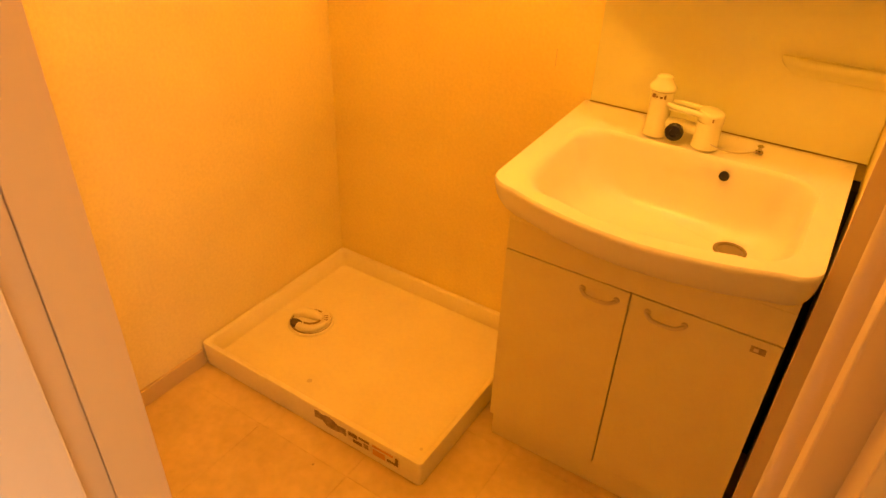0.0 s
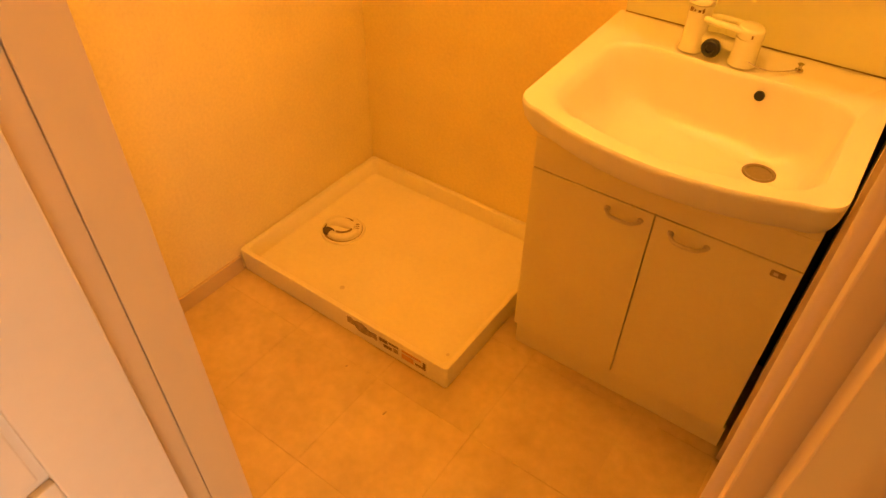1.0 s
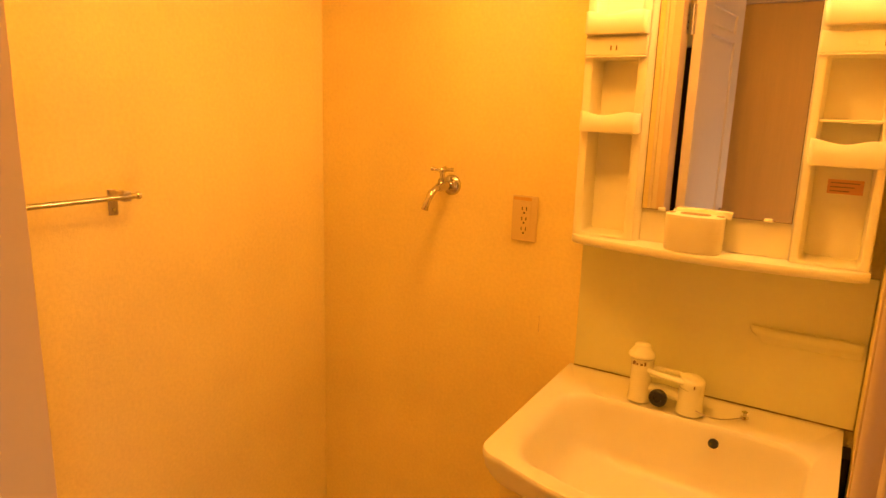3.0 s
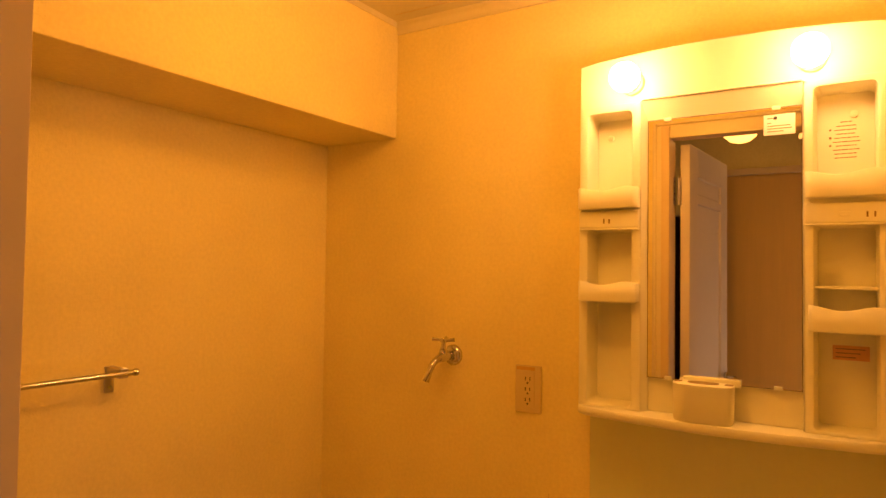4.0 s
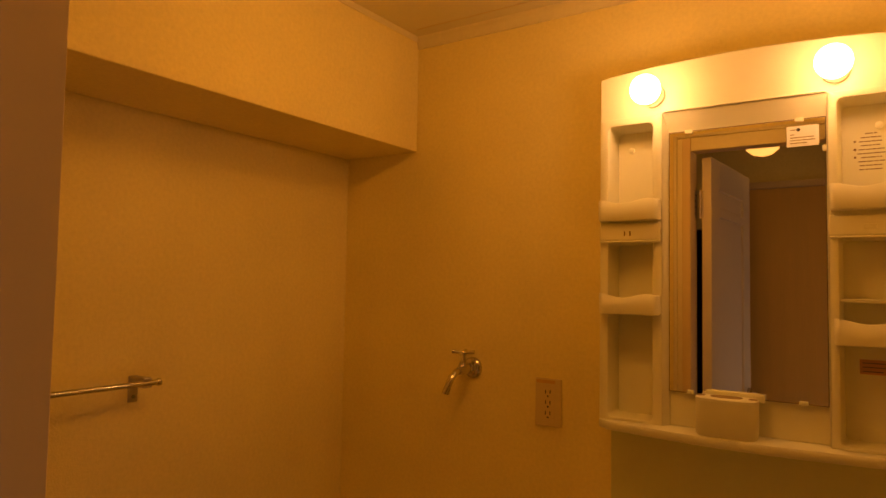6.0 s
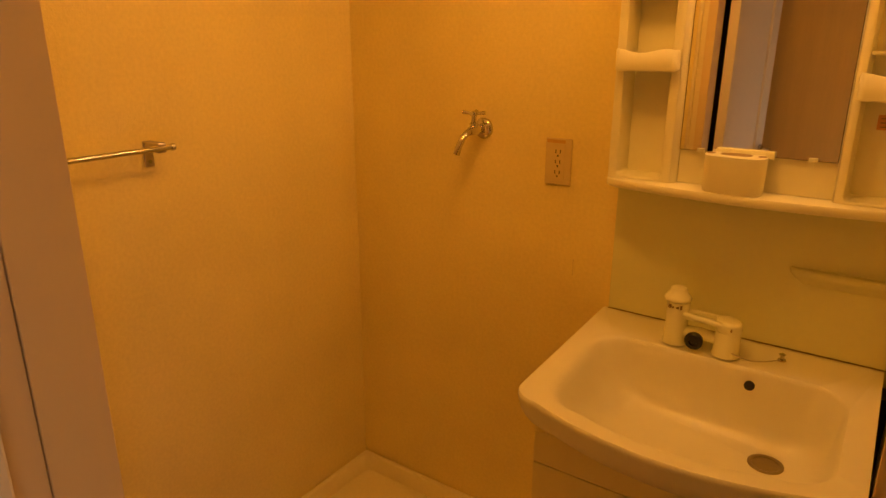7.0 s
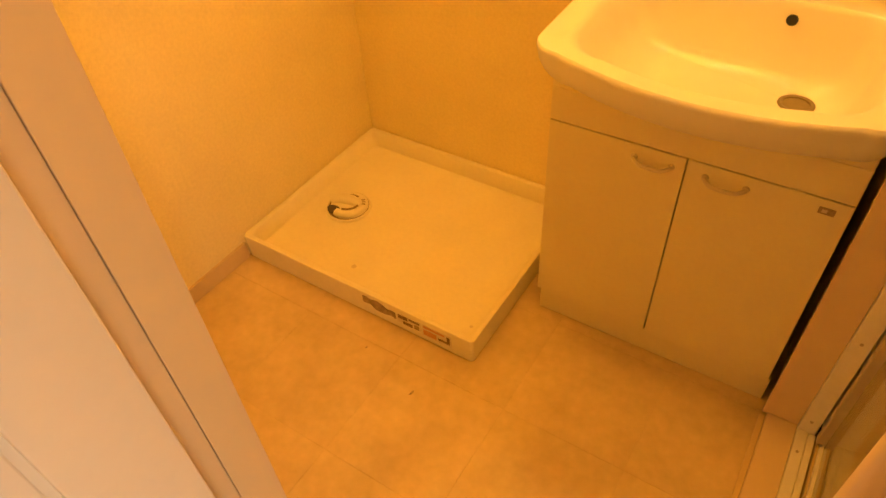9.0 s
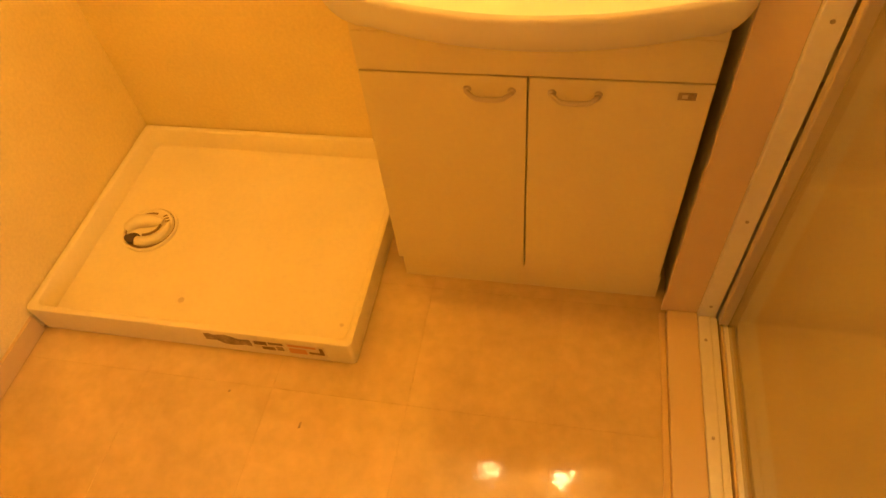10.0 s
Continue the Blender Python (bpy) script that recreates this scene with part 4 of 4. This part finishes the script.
# ---- wall tap for the washing machine ----
wt = thing("wall_tap", (0.467, 0, 1.262), "chrome wall tap with cross handle for the washing machine", "tap")
WX, WZ = 0.467, 1.262
part("flange", lathe([(0.028, 0.0005), (0.028, 0.003), (0.024, 0.009), (0.014, 0.013), (0.013, 0.016)], (WX, 0, WZ), 28, "Y"), CHROME, wt, smooth=True)
part("body", tube([(WX, -0.014, WZ), (WX, -0.035, WZ), (WX, -0.062, WZ), (WX, -0.075, WZ - 0.003)], [0.011, 0.0125, 0.013, 0.010], 16), CHROME, wt, smooth=True)
part("spout", tube([(WX, -0.062, WZ), (WX, -0.082, WZ - 0.003), (WX - 0.002, -0.100, WZ - 0.014), (WX - 0.007, -0.111, WZ - 0.036), (WX - 0.012, -0.116, WZ - 0.057)], [0.009, 0.0085, 0.0085, 0.0085, 0.0092], 14), CHROME, wt, smooth=True)
part("spindle", lathe([(0.011, 0.008), (0.011, 0.018), (0.007, 0.022), (0.006, 0.038)], (WX, -0.052, WZ), 18), CHROME, wt, smooth=True)
hd = part("cross_handle", lathe([(0.009, 0.037), (0.010, 0.042), (0.007, 0.048), (0.002, 0.050)], (WX, -0.052, WZ), 18), CHROME, wt, smooth=True)
for a in (20, 110, 200, 290):
    c, s = math.cos(radians(a)), math.sin(radians(a))
    part("arm", tube([(WX + 0.006 * c, -0.052 + 0.006 * s, WZ + 0.043), (WX + 0.020 * c, -0.052 + 0.020 * s, WZ + 0.045), (WX + 0.030 * c, -0.052 + 0.030 * s, WZ + 0.046)], [0.0035, 0.0045, 0.0055], 10), CHROME, hd, smooth=True)

# ---- wall outlet ----
ou = thing("wall_outlet", (0.69, 0, 1.19), "cream wall outlet plate with earth socket", "outlet")
pl = part("plate", box(0.655, 0.726, -0.0075, -0.0005, 1.136, 1.254, 0.003), PLATE, ou)
fc = part("insert", box(0.672, 0.709, -0.0092, -0.0074, 1.149, 1.240, 0.001), PLATE, ou)
for z in (1.169, 1.195, 1.221):
    for s in (-0.006, 0.006):
        part("slot", box(0.6905 + s - 0.0012, 0.6905 + s + 0.0012, -0.0096, -0.0085, z - 0.004, z + 0.005), INK, fc)
    part("earth_hole", cyl((0.6905, -0.0085, z - 0.010), (0.6905, -0.0096, z - 0.010), 0.0026, seg=10), INK, fc)
part("label_strip", box(0.659, 0.709, -0.0082, -0.0072, 1.2425, 1.2505), STRIP, ou, "orange printed strip")

# ---- ceiling lamp ----
LX, LY = 0.870, -0.655
la = thing("ceiling_lamp", (LX, LY, CEIL), "lit opal glass schoolhouse ceiling lamp on bronze base", "lamp")
part("base", lathe([(0.070, -0.0005), (0.071, -0.008), (0.066, -0.014), (0.062, -0.026), (0.064, -0.030), (0.064, -0.036)], (LX, LY, CEIL), 40), BRONZE, la, smooth=True)
prof = [(0.058, -0.034), (0.064, -0.040), (0.088, -0.046), (0.104, -0.058), (0.109, -0.075), (0.104, -0.092), (0.090, -0.106), (0.083, -0.112), (0.080, -0.123), (0.069, -0.144), (0.050, -0.160), (0.027, -0.1695), (0.004, -0.172)]
shade = part("shade", lathe(prof[7:], (LX, LY, CEIL), 44), SHADEGLOW, la, "glowing opal glass shade", True)
part("shoulder", lathe(prof[:8], (LX, LY, CEIL), 44), SHOULDERGLOW, shade, "dimmer upper shoulder of the glass", True)

# ---- specks on the floor and marks ----
for k, (x, y, r) in enumerate(((0.712, -0.800, 0.008), (0.53, -0.745, 0.003))):
    part("debris_speck", loft([[(x - 0.003, y - r, 0.0002), (x + 0.002, y - r * 0.6, 0.0002), (x + 0.002, y + r, 0.0002), (x - 0.002, y + r * 0.7, 0.0002)], [(x - 0.002, y - r * 0.8, 0.002), (x + 0.001, y - r * 0.5, 0.002), (x + 0.001, y + r * 0.8, 0.003), (x - 0.001, y + r * 0.5, 0.002)]]), GREYINK, label="tiny brown speck of debris on the floor", category="debris")
part("wall_scratch", box(0.7455, 0.7467, -0.0008, 0.0005, 0.90, 0.945), PLATE, label="small vertical scratch in the wallpaper", kind="structure", category="trim")

# ---- bathtub behind the frosted door ----
tub = thing("bathtub", (2.1, -0.15, -0.06), "pale bathtub behind the frosted door", "bathtub")
part("apron", box(1.64, 2.595, -0.392, -0.37, -0.06, 0.3075), PLASTIC, tub)
part("rim", box(1.63, 2.598, -0.412, -0.388, 0.308, 0.412, 0.006), PLASTIC, tub)
part("back_rim", box(1.63, 2.598, 0.02, 0.098, 0.302, 0.404, 0.012), PLASTIC, tub)
part("well", box(1.64, 2.595, -0.335, 0.09, -0.06, 0.0), PLASTIC, tub)

# ---- vinyl floor tiles ----
floor = part("floor", box(-0.1, XR + 0.06, YH - 0.03, 0.1, -0.03, -0.0015), GROUT, label="beige marbled vinyl floor laid in square tiles", kind="structure", category="floor")
P = 0.305
for i in range(-4, 3):
    for j in range(-3, 4):
        x0, x1 = max(0, 0.929 + i * P), min(XR + 0.0, 0.929 + (i + 1) * P)
        y0, y1 = max(YH - 0.02, -0.725 + (j - 1) * P), min(0, -0.725 + j * P)
        if x1 - x0 > 0.02 and y1 - y0 > 0.02:
            part("tile", box(x0 + 0.0002, x1 - 0.0002, y0 + 0.0002, y1 - 0.0002, -0.0014, 0.0, 0.0003, 1), VINYL, floor)
